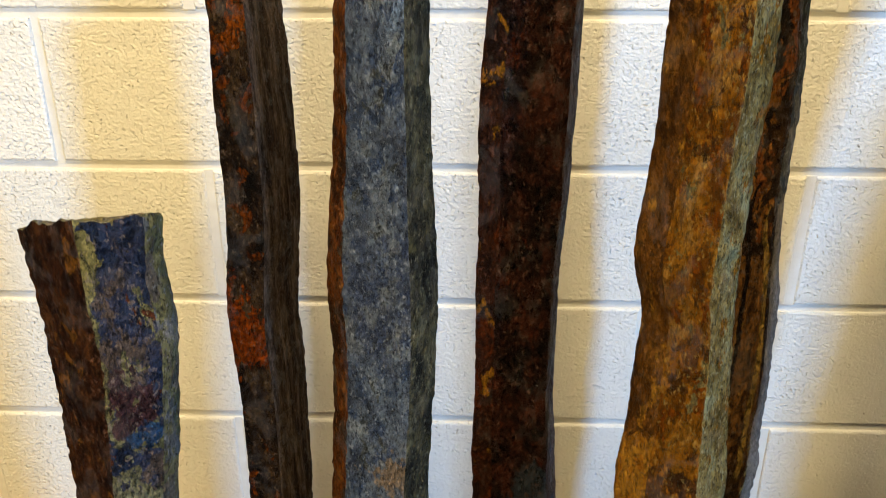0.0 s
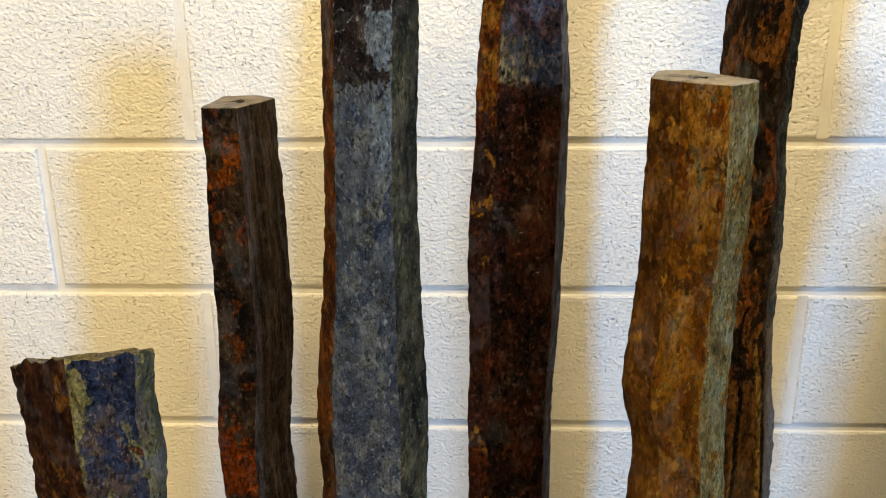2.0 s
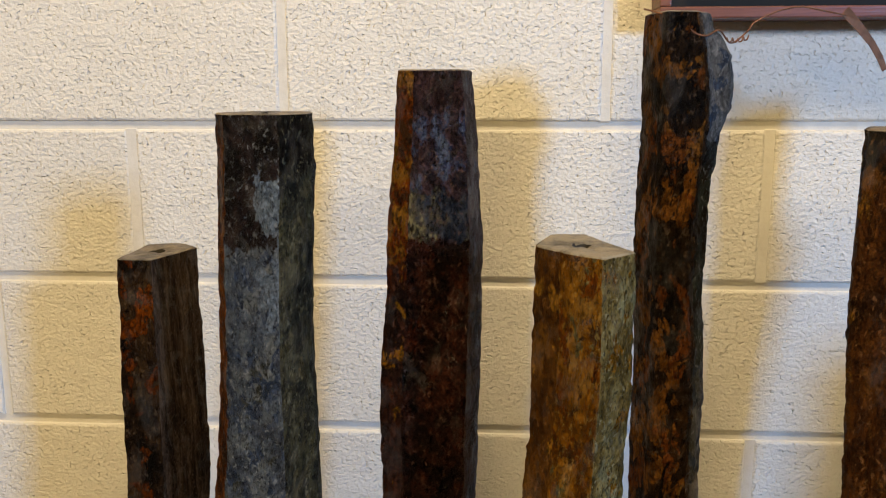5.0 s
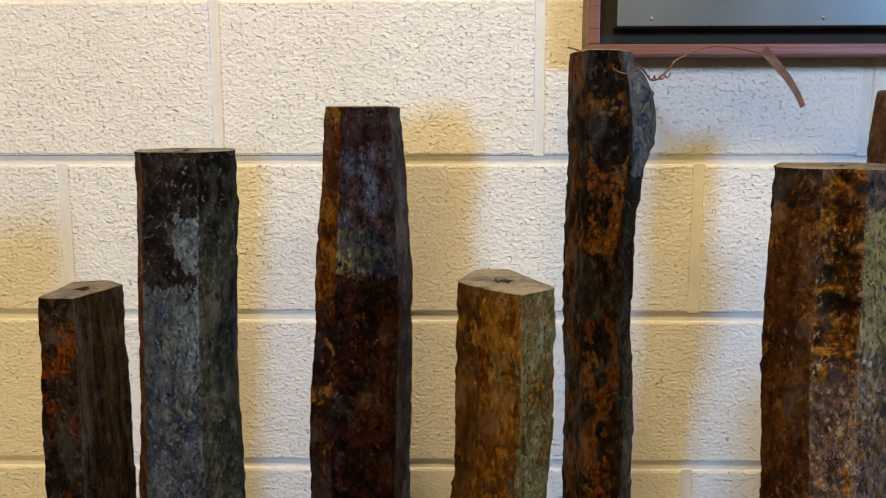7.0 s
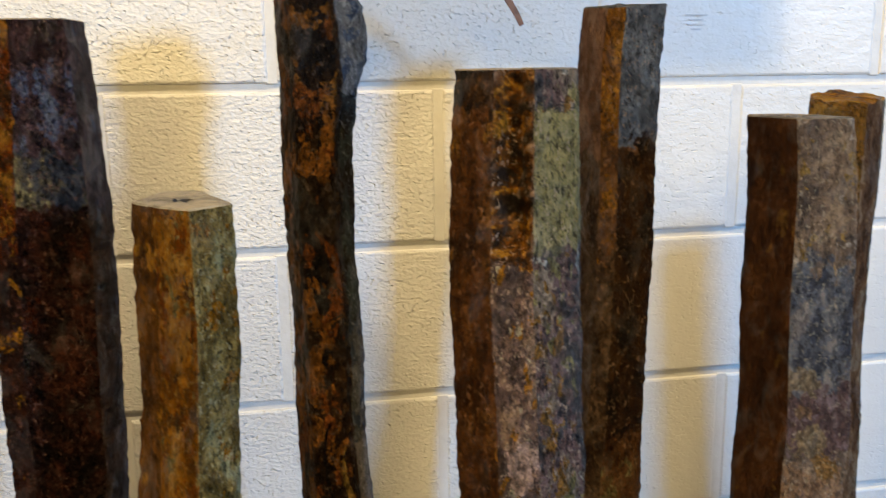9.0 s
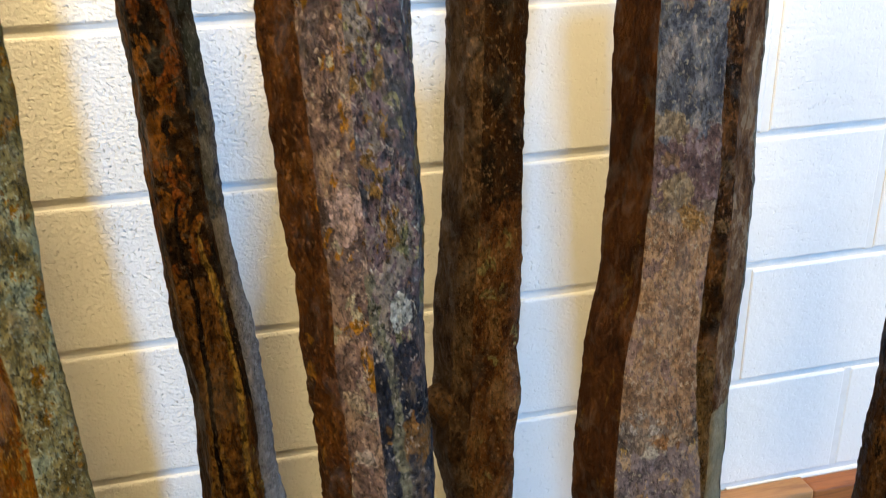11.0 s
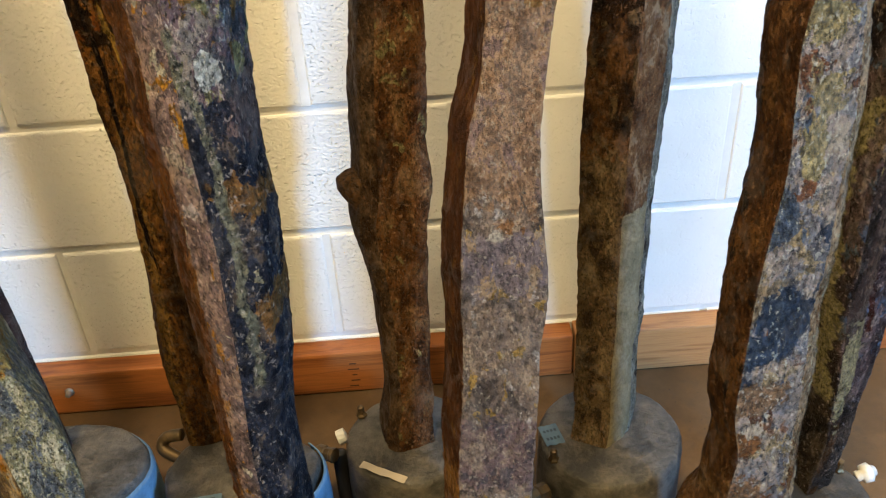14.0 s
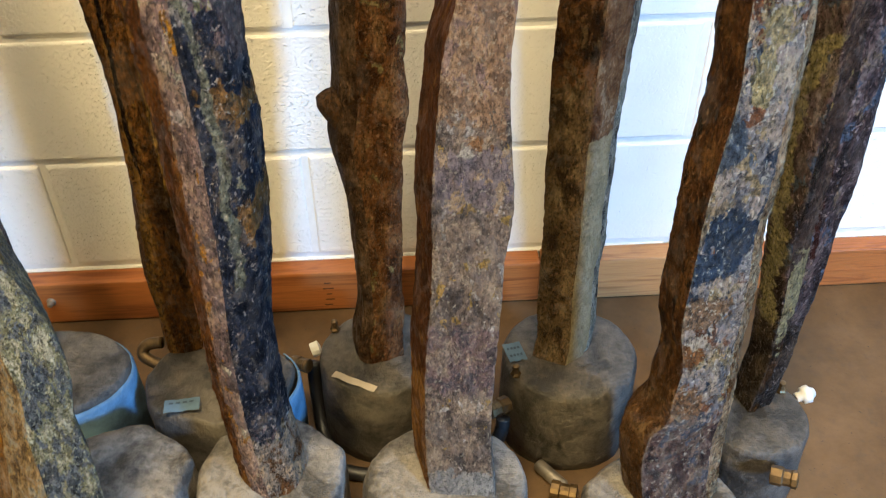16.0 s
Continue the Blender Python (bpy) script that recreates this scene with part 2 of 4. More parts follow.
def concrete(name, c, shift=0.0):
    t = Tree(name)
    a = t.noise(16, 7, 0.62, (1, 1, 1), (shift, 1, 2), 0.3)
    b = t.noise(120, 5, 0.7, (1, 1, 1), (1, shift, 2))
    col = t.ramp(t.math("ADD", t.math("MULTIPLY", a, 0.7), t.math("MULTIPLY", b, 0.3)), [(0.43, tuple(v * 0.35 for v in c)), (0.5, c), (0.58, tuple(min(1, v * 1.8) for v in c))])
    dust = t.step(t.noise(30, 6, 0.65, (1, 1, 1), (4, 4, shift)), 0.56, 0.7)
    col = t.mix(t.math("MULTIPLY", dust, 0.4), col, tuple(v * r for v, r in zip(c, (2.0, 1.75, 1.4))))
    return t.done(col, t.math("MULTIPLY_ADD", a, 0.35, 0.38), t.bump(b, 0.003, 1.0, t.bump(a, 0.006)))


# colours of the rinds
RUST, OCHRE, GOLD = (0.12, 0.036, 0.012), (0.30, 0.155, 0.035), (0.36, 0.21, 0.05)
UMBER, BLACK, BROWN = (0.05, 0.026, 0.012), (0.012, 0.010, 0.009), (0.09, 0.045, 0.02)
BLUE, PALE_BLUE, NAVY = (0.085, 0.105, 0.15), (0.22, 0.26, 0.31), (0.022, 0.027, 0.04)
MAUVE, PINK, TAN, OLIVE = (0.12, 0.085, 0.085), (0.27, 0.17, 0.125), (0.29, 0.215, 0.14), (0.21, 0.19, 0.095)
LIME, CREAM, GREY, WARM_GREY = (0.27, 0.235, 0.10), (0.38, 0.34, 0.24), (0.2, 0.19, 0.18), (0.17, 0.14, 0.11)

PAINT, MORTAR, FLOOR = block_paint(), mortar_paint(), floor_paint()
SAWN = concrete("sawn_stone", (0.115, 0.095, 0.07))
SAWN_PALE = concrete("sawn_stone_pale", (0.13, 0.112, 0.082))
HOLE = plain("drilled_hole", (0.03, 0.026, 0.022), 0.9)
CAST = [concrete("cast_concrete", (0.05, 0.044, 0.037)), concrete("cast_concrete_pale", (0.105, 0.096, 0.084), 3.0)]
BRASS, COPPER = plain("brass", (0.115, 0.076, 0.034), 0.45, 0.7, 0.45), plain("copper", (0.2, 0.09, 0.045), 0.55, 0.6, 0.45)
WHITE_PLASTIC, BLACK_RUBBER = plain("white_plastic", (0.58, 0.57, 0.54), 0.4, 0.0, 0.06), plain("black_rubber", (0.015, 0.015, 0.016), 0.45, 0.0, 0.2)
BLUE_SIDE, BLUE_TAPE, INK = plain("blue_side", (0.115, 0.195, 0.29), 0.65, 0.0, 0.35, 30, 0.0015, 0.3), plain("blue_tape", (0.075, 0.125, 0.185), 0.6, 0.0, 0.2), plain("ink", (0.03, 0.05, 0.08), 0.7)
CREAM_TAPE = plain("cream_tape", (0.34, 0.29, 0.22), 0.6, 0.0, 0.12)
FRAME_WOOD = wood("redwood_frame", (0.17, 0.055, 0.03), (0.07, 0.022, 0.013), 3.0, 0.4)
JOINT_LINE = plain("joint_line", (0.07, 0.028, 0.012), 0.8)
PANEL, DARK_GAP = plain("grey_panel", (0.10, 0.115, 0.12), 0.3, 0.0, 0.12, 8, 0.0001), plain("dark_backing", (0.012, 0.011, 0.010), 0.8)
STEEL = plain("zinc_steel", (0.3, 0.27, 0.23), 0.55, 0.8, 0.3)
WOOD_A, WOOD_B = wood("orange_pine", (0.31, 0.108, 0.024), (0.16, 0.048, 0.011), 1.0), wood("pale_pine", (0.40, 0.205, 0.075), (0.24, 0.105, 0.035), 6.0)
ROOM_PAINT = plain("room_paint", (0.26, 0.21, 0.13), 0.7, 0.0, 0.05, 3)

# ---- mesh helpers ----


def part(name, bm, material, parent=None, label="", smooth=False):
    """Links a bmesh as one mesh object, under a thing or a part if one is given."""
    me = bpy.data.meshes.new(name)
    bm.to_mesh(me)
    bm.free()
    for m in material if isinstance(material, (list, tuple)) else [material]:
        me.materials.append(m)
    if smooth:
        me.polygons.foreach_set("use_smooth", [True] * len(me.polygons))
    ob = new(name, me)
    ob.parent = parent
    if label:
        ob["label"] = label
    return ob


def box(x0, x1, y0, y1, z0, z1, bevel=0.0, seg=2, bm=None):
    bm2 = bmesh.new()
    bmesh.ops.create_cube(bm2, size=1, matrix=Matrix.Translation(((x0 + x1) / 2, (y0 + y1) / 2, (z0 + z1) / 2)) @ Matrix.Diagonal((x1 - x0, y1 - y0, z1 - z0, 1)))
    if bevel:
        bmesh.ops.bevel(bm2, geom=bm2.edges[:], offset=bevel, segments=seg, affect="EDGES", profile=0.6)
    if bm is None:
        return bm2
    me = bpy.data.meshes.new("scratch")
    bm2.to_mesh(me)
    bm2.free()
    bm.from_mesh(me)
    bpy.data.meshes.remove(me)
    return bm


def lathe(profile, n=20, m=Matrix()):
    """A closed turned shape: profile of (radius, height)."""
    bm = bmesh.new()
    rings = [[bm.verts.new(m @ Vector((r * math.cos(2 * math.pi * i / n), r * math.sin(2 * math.pi * i / n), h))) for i in range(n)] for r, h in profile]
    for a, b in zip(rings, rings[1:]):
        for i in range(n):
            bm.faces.new((a[i], a[(i + 1) % n], b[(i + 1) % n], b[i]))
    bm.faces.new(rings[0][::-1])
    bm.faces.new(rings[-1])
    return bm


def tube(points, radius, n=8, rounds=6):
    """A smooth round tube through points."""
    pts = [Vector(p) for p in points]
    path = []
    for i in range(len(pts) - 1):
        p0, p1, p2, p3 = pts[max(0, i - 1)], pts[i], pts[i + 1], pts[min(len(pts) - 1, i + 2)]
        for k in range(rounds):
            u = k / rounds
            path.append(0.5 * (2 * p1 + (p2 - p0) * u + (2 * p0 - 5 * p1 + 4 * p2 - p3) * u * u + (3 * p1 - p0 - 3 * p2 + p3) * u ** 3))
    path.append(pts[-1])
    bm = bmesh.new()
    rings = []
    up = Vector((0.13, 0.21, 0.97))
    for i, p in enumerate(path):
        d = (path[min(i + 1, len(path) - 1)] - path[max(i - 1, 0)]).normalized()
        a = d.cross(up).normalized()
        b = d.cross(a)
        rings.append([bm.verts.new(p + radius * (a * math.cos(2 * math.pi * k / n) + b * math.sin(2 * math.pi * k / n))) for k in range(n)])
    for a, b in zip(rings, rings[1:]):
        for k in range(n):
            bm.faces.new((a[k], a[(k + 1) % n], b[(k + 1) % n], b[k]))
    bm.faces.new(rings[0][::-1])
    bm.faces.new(rings[-1])
    return bm


def holder(name, x, y, z, label, category, group="", kind=""):
    ob = new(name)
    ob.location = (x, y, z)
    ob.empty_display_size = 0.05
    return tagged(ob, label, category, group, kind)


# ---- the room ----
COURSE, FIRST, HALF = 0.2032, 0.0925, 0.2032
WEST, EAST, CEILING = -2.4, 4.9, 4.6


def setting(name, bm, material, label, category):
    return tagged(part(name, bm, material), label, category, kind="structure")


setting("floor", box(WEST - 0.2, EAST + 0.2, SOUTH - 0.2, 0.2, -0.1, 0), FLOOR, "worn brown floor, dusty and gritty", "floor")
setting("ceiling", box(WEST - 0.2, EAST + 0.2, SOUTH - 0.2, 0.2, CEILING, CEILING + 0.1), ROOM_PAINT, "plain pale ceiling", "ceiling")
setting("wall_west", box(WEST - 0.2, WEST, SOUTH, 0, 0, CEILING), ROOM_PAINT, "plain pale painted wall", "wall")
setting("wall_east", box(EAST, EAST + 0.2, SOUTH, 0, 0, CEILING), ROOM_PAINT, "plain pale painted wall", "wall")
W0, W1, Z0, Z1 = WINDOW_X - 0.5, WINDOW_X + 0.5, WINDOW_Z - 0.48, WINDOW_Z + 0.48
south = box(WEST - 0.2, W0, SOUTH - 0.2, SOUTH, 0, CEILING)
for b in ((W1, EAST + 0.2, 0, CEILING), (W0, W1, 0, Z0), (W0, W1, Z1, CEILING)):
    box(b[0], b[1], SOUTH - 0.2, SOUTH, b[2], b[3], bm=south)
setting("wall_south", south, ROOM_PAINT, "plain pale painted wall with a window", "wall")
window = holder("window_1", WINDOW_X, SOUTH - 0.1, WINDOW_Z, "small window in the wall behind", "window", kind="structure")
for b in ((-0.5, -0.46, -0.48, 0.48), (0.46, 0.5, -0.48, 0.48), (-0.46, 0.46, -0.48, -0.44), (-0.46, 0.46, 0.44, 0.48)):
    part("window_frame", box(b[0], b[1], -0.03, 0.03, b[2], b[3]), WHITE_PLASTIC, window)

# block wall: mortar body, then the blocks one by one at the end
wall = setting("wall_north", box(WEST - 0.2, EAST + 0.2, 0.0045, 0.2, 0, CEILING), MORTAR, "white painted concrete block wall with tooled joints", "wall")



# ---- basalt columns ----


def between(levels, z):
    """Left edge, right edge and depth at a height, gliding between the levels."""
    if z <= levels[0][0]:
        return levels[0][1:]
    for i in range(len(levels) - 1):
        a, b = levels[i], levels[i + 1]
        if z <= b[0]:
            p, q = levels[max(0, i - 1)], levels[min(len(levels) - 1, i + 2)]
            u = (z - a[0]) / (b[0] - a[0])
            out = []
            for k in (1, 2, 3):
                ma = (b[k] - p[k]) / (b[0] - p[0]) * (b[0] - a[0])
                mb = (q[k] - a[k]) / (q[0] - a[0]) * (b[0] - a[0])
                out.append((2 * u ** 3 - 3 * u * u + 1) * a[k] + (u ** 3 - 2 * u * u + u) * ma + (3 * u * u - 2 * u ** 3) * b[k] + (u ** 3 - u * u) * mb)
            return out
    return levels[-1][1:]


def column(levels, section, sides, seed, label, rough=1.0, top=(0, 0, 0), hole=True, sawn=None, ledges=(), step=0.0036, lumps=()):
    """A column of basalt on its base. section: corners (across 0 to 1, depth in metres), from the left edge round the front;
    sides: the material of each side from its corner on; top: rise to the right, rise to the back, raggedness;
    lumps: (across, height, size, swell) of knobs and hollows."""
    ox, oy = between(levels, 0.15)[0] / 2 + between(levels, 0.15)[1] / 2, levels[0][3]
    thing = holder("standing_stone", ox, oy, 0, label, "standing stone", "standing stones on bases")
    rnd = random.Random(seed)
    n = len(section)
    ring = []
    per = 0.0036
    for k in range(n):
        (u0, v0), (u1, v1) = section[k], section[(k + 1) % n]
        length = math.hypot((u1 - u0) * 0.085, v1 - v0)
        m = max(3, int(length / per))
        for j in range(m):
            f = j / m
            ring.append((u0 + (u1 - u0) * f, v0 + (v1 - v0) * f, k, min(f, 1 - f) * length, j == 0))
    z0, z1 = levels[0][0], levels[-1][0]
    rows = int((z1 - z0) / step)
    bm = bmesh.new()
    grid = []
    cu = sum(s[0] for s in section) / n
    cv = sum(s[1] for s in section) / n
    for i in range(rows + 1):
        f = i / rows
        row = []
        for u, v, k, edge, corner in ring:
            z = z0 + (z1 - z0) * f
            if i > rows - 14:
                w = (i - rows + 14) / 14
                z += w * (top[0] * (u - 0.5) + top[1] * v / 0.08 + top[2] * (noise.noise((u * 6 + seed, v * 60, 1.3)) + 0.5 * noise.noise((u * 17 + seed, v * 160, 4.3))))
            xl, xr, y = between(levels, z)
            p = Vector((xl + (xr - xl) * u, y + v, z))
            out = Vector(((u - cu) * 0.085, v - cv, 0)).normalized()
            q = Vector((p.x + seed * 3.1, p.y + seed, p.z))
            d = 0.0012 * noise.fractal(Vector((q.x * 22, q.y * 22, q.z * 8)), 0.9, 2.2, 4)
            d += (0.0011 + 0.0012 * max(0.0, noise.noise(q * 14) + 0.2)) * noise.fractal(Vector((q.x * 130, q.y * 130, q.z * 90)), 0.8, 2.0, 3)
            chip = 0.6 * noise.noise(Vector((k * 7 + seed, z * 45, 0.4 * seed))) + 0.8 * noise.noise(Vector((k * 3 + seed, z * 130, 2)))
            near = max(0.0, 1 - edge / 0.012)
            worn = 0.35 + 2.2 * max(0.0, noise.noise(Vector((k * 5 + seed, z * 8, 7.0))) + 0.15)
            d -= near * near * (0.001 + 0.004 * worn * max(0.0, chip - 0.1))
            for la, lz, ls, lh in lumps:
                e = ((u - la) * 0.085 / ls) ** 2 + ((z - lz) / ls) ** 2
                if v < cv + 0.03 and e < 6:
                    d += lh * math.exp(-e * 1.6)
            for lz, lk, depth in ledges:
                if k == lk and z > lz:
                    d += depth * min(1, (z - lz) / 0.006) * min(1, edge / 0.008)
            row.append(bm.verts.new(p + out * (d * rough) - Vector((ox, oy, 0))))
        grid.append(row)
    m = len(ring)
    for i in range(rows):
        for j in range(m):
            fc = bm.faces.new((grid[i][j], grid[i][(j + 1) % m], grid[i + 1][(j + 1) % m], grid[i + 1][j]))
            fc.material_index = sides[ring[j][2]][0]
    bm.faces.new(grid[0][::-1])
    rim = [v.co.copy() for v in grid[-1]]
    mats = []
    for s in sides:
        if s[1] not in mats:
            mats.append(s[1])
    for fc in bm.faces:
        fc.smooth = True
    shaft = part("shaft", bm, mats, thing)
    # the sawn or broken top with its drilled hole
    bm = bmesh.new()
    c = sum(rim, Vector()) / m
    outer = [bm.verts.new(p) for p in rim]
    inner = [bm.verts.new(p + (c - p).normalized() * 0.002 + Vector((0, 0, 0.0012))) for p in rim]
    loops = [outer, inner]
    r = 0.0075 if hole else 0.004
    for rr, dz in ((r * 2.2, 0.001), (r, 0.0004)) + (((r * 0.97, -0.02), (r * 0.97, -0.06)) if hole else ()):
        lp = []
        turn = math.atan2(rim[0].y - c.y, rim[0].x - c.x)
        for j, p in enumerate(rim):
            a = Vector((math.cos(turn + 2 * math.pi * j / m), math.sin(turn + 2 * math.pi * j / m), 0))
            lp.append(bm.verts.new(c + a * rr + Vector((0, 0, dz + (0.0015 * noise.noise(p * 60) if dz > 0 else 0)))))
        loops.append(lp)
    for a, b in zip(loops, loops[1:]):
        for j in range(m):
            fc = bm.faces.new((a[j], a[(j + 1) % m], b[(j + 1) % m], b[j]))
            fc.material_index = 1 if hole and b in loops[4:] else 0
    bm.faces.new(loops[-1])
    part("sawn_top", bm, [sawn or SAWN, HOLE], shaft, "sawn flat top with a drilled hole" if hole else "ragged broken top")
    return thing, (ox, oy)


def sides_of(*mats):
    """Pairs of slot and material for the sides of a column."""
    order = []
    for mt in mats:
        if mt not in order:
            order.append(mt)
    return [(order.index(mt), mt) for mt in mats]


def base(thing, origin, cx, cy, rx, ry, height, material, seed, corners=0, label="grey cast concrete base", blue_arc=None, lip=0.006):
    """A low rough block that a column is set in."""
    bm = bmesh.new()
    n = 72
    rows = [(1.0, 0.0), (1.012, 0.02), (1.0, 0.05), (0.995, 0.09), (0.985, 1.0 * height - lip * 1.6), (0.955, height - lip * 0.5), (0.91, height), (0.75, height + 0.001), (0.5, height + 0.003), (0.22, height + 0.004)]
    rings = []
    for s, z in rows:
        lp = []
        for i in range(n):
            a = 2 * math.pi * i / n
            r = 1.0
            if corners:
                w = 2 * math.pi / corners
                r = 0.5 * r + 0.5 * math.cos(w / 2) / math.cos((a + seed) % w - w / 2) * 1.06
            r *= 1 + (0.09 if corners else 0.015) * noise.noise((math.cos(a) * 1.6 + seed, math.sin(a) * 1.6, z * 4))
            r *= 1 + 0.02 * noise.noise((math.cos(a) * 7 + seed, math.sin(a) * 7, z * 30))
            dz = (0.012 if corners else 0.003) * noise.noise((s * math.cos(a) * 2 + seed, s * math.sin(a) * 2, 3.0)) if z > 0.1 else 0
            lp.append(bm.verts.new((cx + rx * s * r * math.cos(a) - origin[0], cy + ry * s * r * math.sin(a) - origin[1], z + dz)))
        rings.append(lp)
    for a, b in zip(rings, rings[1:]):
        for i in range(n):
            bm.faces.new((a[i], a[(i + 1) % n], b[(i + 1) % n], b[i]))
    bm.faces.new(rings[0][::-1])
    bm.faces.new(rings[-1])
    ob = part("base", bm, material, thing, label, smooth=True)
    # thin light blue shell added over an arc of the base's side
    if blue_arc:
        bm = bmesh.new()
        a0, a1 = (radians(v) for v in blue_arc)
        prev = None
        for i in range(25):
            a = a0 + (a1 - a0) * i / 24
            row = [bm.verts.new((cx + rx * k * math.cos(a) - origin[0], cy + ry * k * math.sin(a) - origin[1], z + 0.002 * noise.noise((i * 0.4, z * 20, seed)))) for k, z in ((1.03, 0.012), (1.04, height * 0.5), (1.03, height - 0.016), (1.0, height - 0.010))]
            if prev:
                for j in range(3):
                    bm.faces.new((prev[j], row[j], row[j + 1], prev[j + 1]))
            prev = row
        side_shell = part("side_shell", bm, BLUE_SIDE, ob, "light blue shell added over part of the base's side", smooth=True)
        side_shell.modifiers.new("thick", "SOLIDIFY").thickness = 0.002
    return ob


# short broken column, brown and blue-mottled
A1 = stone("rind_brown_mottled", [(0.02, 0.01, 0.007), (0.05, 0.022, 0.012), (0.095, 0.044, 0.02)], shift=1.0, spots=[((0.2, 0.1, 0.03), 0.26)], blobs=[(-0.045, 0.72, 0.012, 0.035, OCHRE)])
A2 = stone("rind_blue_lichen", [(0.018, 0.022, 0.036), (0.042, 0.052, 0.085), (0.06, 0.062, 0.09), (0.12, 0.09, 0.07)], shift=2.0, spots=[(OLIVE, 0.36), ((0.11, 0.045, 0.025), 0.16)], scale=28, blobs=[(0.0, 0.555, 0.03, 0.045, OLIVE), (0.02, 0.49, 0.03, 0.04, LIME), (0.041, 0.8, 0.009, 0.03, LIME), (0.039, 0.71, 0.006, 0.05, OLIVE), (0.055, 0.69, 0.014, 0.03, (0.085, 0.045, 0.045)), (0.047, 0.57, 0.016, 0.035, (0.26, 0.24, 0.14)), (0.062, 0.64, 0.009, 0.012, (0.06, 0.1, 0.17)), (-0.03, 0.815, 0.014, 0.02, OLIVE)])
A3 = stone("rind_olive", [WARM_GREY, OLIVE, GREY], shift=3.0)
thing, at = column([(0.13, -0.0201, 0.0885, -0.488), (0.18, -0.0183, 0.089, -0.49), (0.23, -0.0167, 0.0893, -0.492), (0.28, -0.015, 0.0895, -0.492), (0.329, -0.0127, 0.0893, -0.493), (0.379, -0.0105, 0.0894, -0.495), (0.429, -0.0079, 0.0897, -0.496), (0.479, -0.0047, 0.0907, -0.497), (0.529, -0.0004, 0.0937, -0.497), (0.579, 0.0034, 0.0999, -0.498), (0.629, 0.0049, 0.1074, -0.499), (0.678, 0.0077, 0.1139, -0.502), (0.728, 0.0074, 0.1202, -0.502), (0.778, 0.0064, 0.117, -0.503), (0.828, 0.0037, 0.1217, -0.504)],
                   [(0.081, -0.0037), (0.6, -0.035), (0.97, -0.012), (1.031, 0.0067), (0.897, 0.0479), (0.2, 0.055)], sides_of(A1, A2, A3, A3, A1, A1), 1,
                   "short broken basalt stone mottled brown, blue and olive", top=(0.012, -0.032, 0.006), hole=False, sawn=A3, rough=1.2)
base(thing, at, 0.05, -0.48, 0.1, 0.095, 0.15, CAST[1], 1, 6)

# dark brown column with orange stains
B1 = stone("rind_dark_brown", [(0.008, 0.006, 0.004), (0.02, 0.012, 0.007), (0.042, 0.025, 0.013), (0.075, 0.048, 0.024)], shift=4.0, spots=[((0.13, 0.042, 0.014), 0.32), ((0.06, 0.042, 0.024), 0.15)], rough=(0.5, 0.8),
           blobs=[(0.022, 0.955, 0.014, 0.02, (0.22, 0.07, 0.018)), (0.012, 0.935, 0.02, 0.009, (0.2, 0.065, 0.018)), (-0.01, 0.66, 0.028, 0.045, (0.2, 0.052, 0.015)), (0.0, 0.635, 0.036, 0.018, (0.2, 0.052, 0.015))])
B2 = stone("rind_fibrous_brown", [(0.018, 0.012, 0.008), (0.06, 0.042, 0.03), (0.11, 0.08, 0.06), (0.19, 0.145, 0.11)], grain=(2.2, 2.2, 0.08), scale=70, speck=0.35, shift=5.0, rough=(0.55, 0.85))
thing, at = column([(0.13, 0.0946, 0.1712, -0.33), (0.181, 0.0969, 0.1726, -0.33), (0.232, 0.0988, 0.1734, -0.33), (0.283, 0.1011, 0.175, -0.331), (0.334, 0.104, 0.1769, -0.332), (0.385, 0.1072, 0.1796, -0.332), (0.436, 0.1107, 0.1827, -0.333), (0.487, 0.1127, 0.1827, -0.331), (0.538, 0.1126, 0.1833, -0.329), (0.59, 0.1119, 0.1835, -0.329), (0.641, 0.1093, 0.1818, -0.33), (0.692, 0.1094, 0.1847, -0.327), (0.743, 0.1144, 0.1886, -0.324), (0.794, 0.1156, 0.1901, -0.32), (0.845, 0.1149, 0.1894, -0.318), (0.896, 0.1143, 0.1873, -0.313), (0.947, 0.1172, 0.1848, -0.312), (0.998, 0.1162, 0.1822, -0.306)],
                   [(0.154, -0.0274), (0.66, -0.03), (0.96, 0.0381), (0.62, 0.058), (0.12, 0.05)], sides_of(B1, B2, B2, B1, B1), 2,
                   "square dark brown basalt stone with orange rust patches", rough=0.9)
base(thing, at, 0.135, -0.295, 0.085, 0.08, 0.145, CAST[0], 2)

# slate-blue column
C1 = stone("rind_rust_edge", [(0.035, 0.02, 0.012), (0.09, 0.036, 0.014), (0.16, 0.065, 0.024), (0.22, 0.11, 0.04)], shift=6.0, spots=[((0.1, 0.08, 0.06), 0.3)])
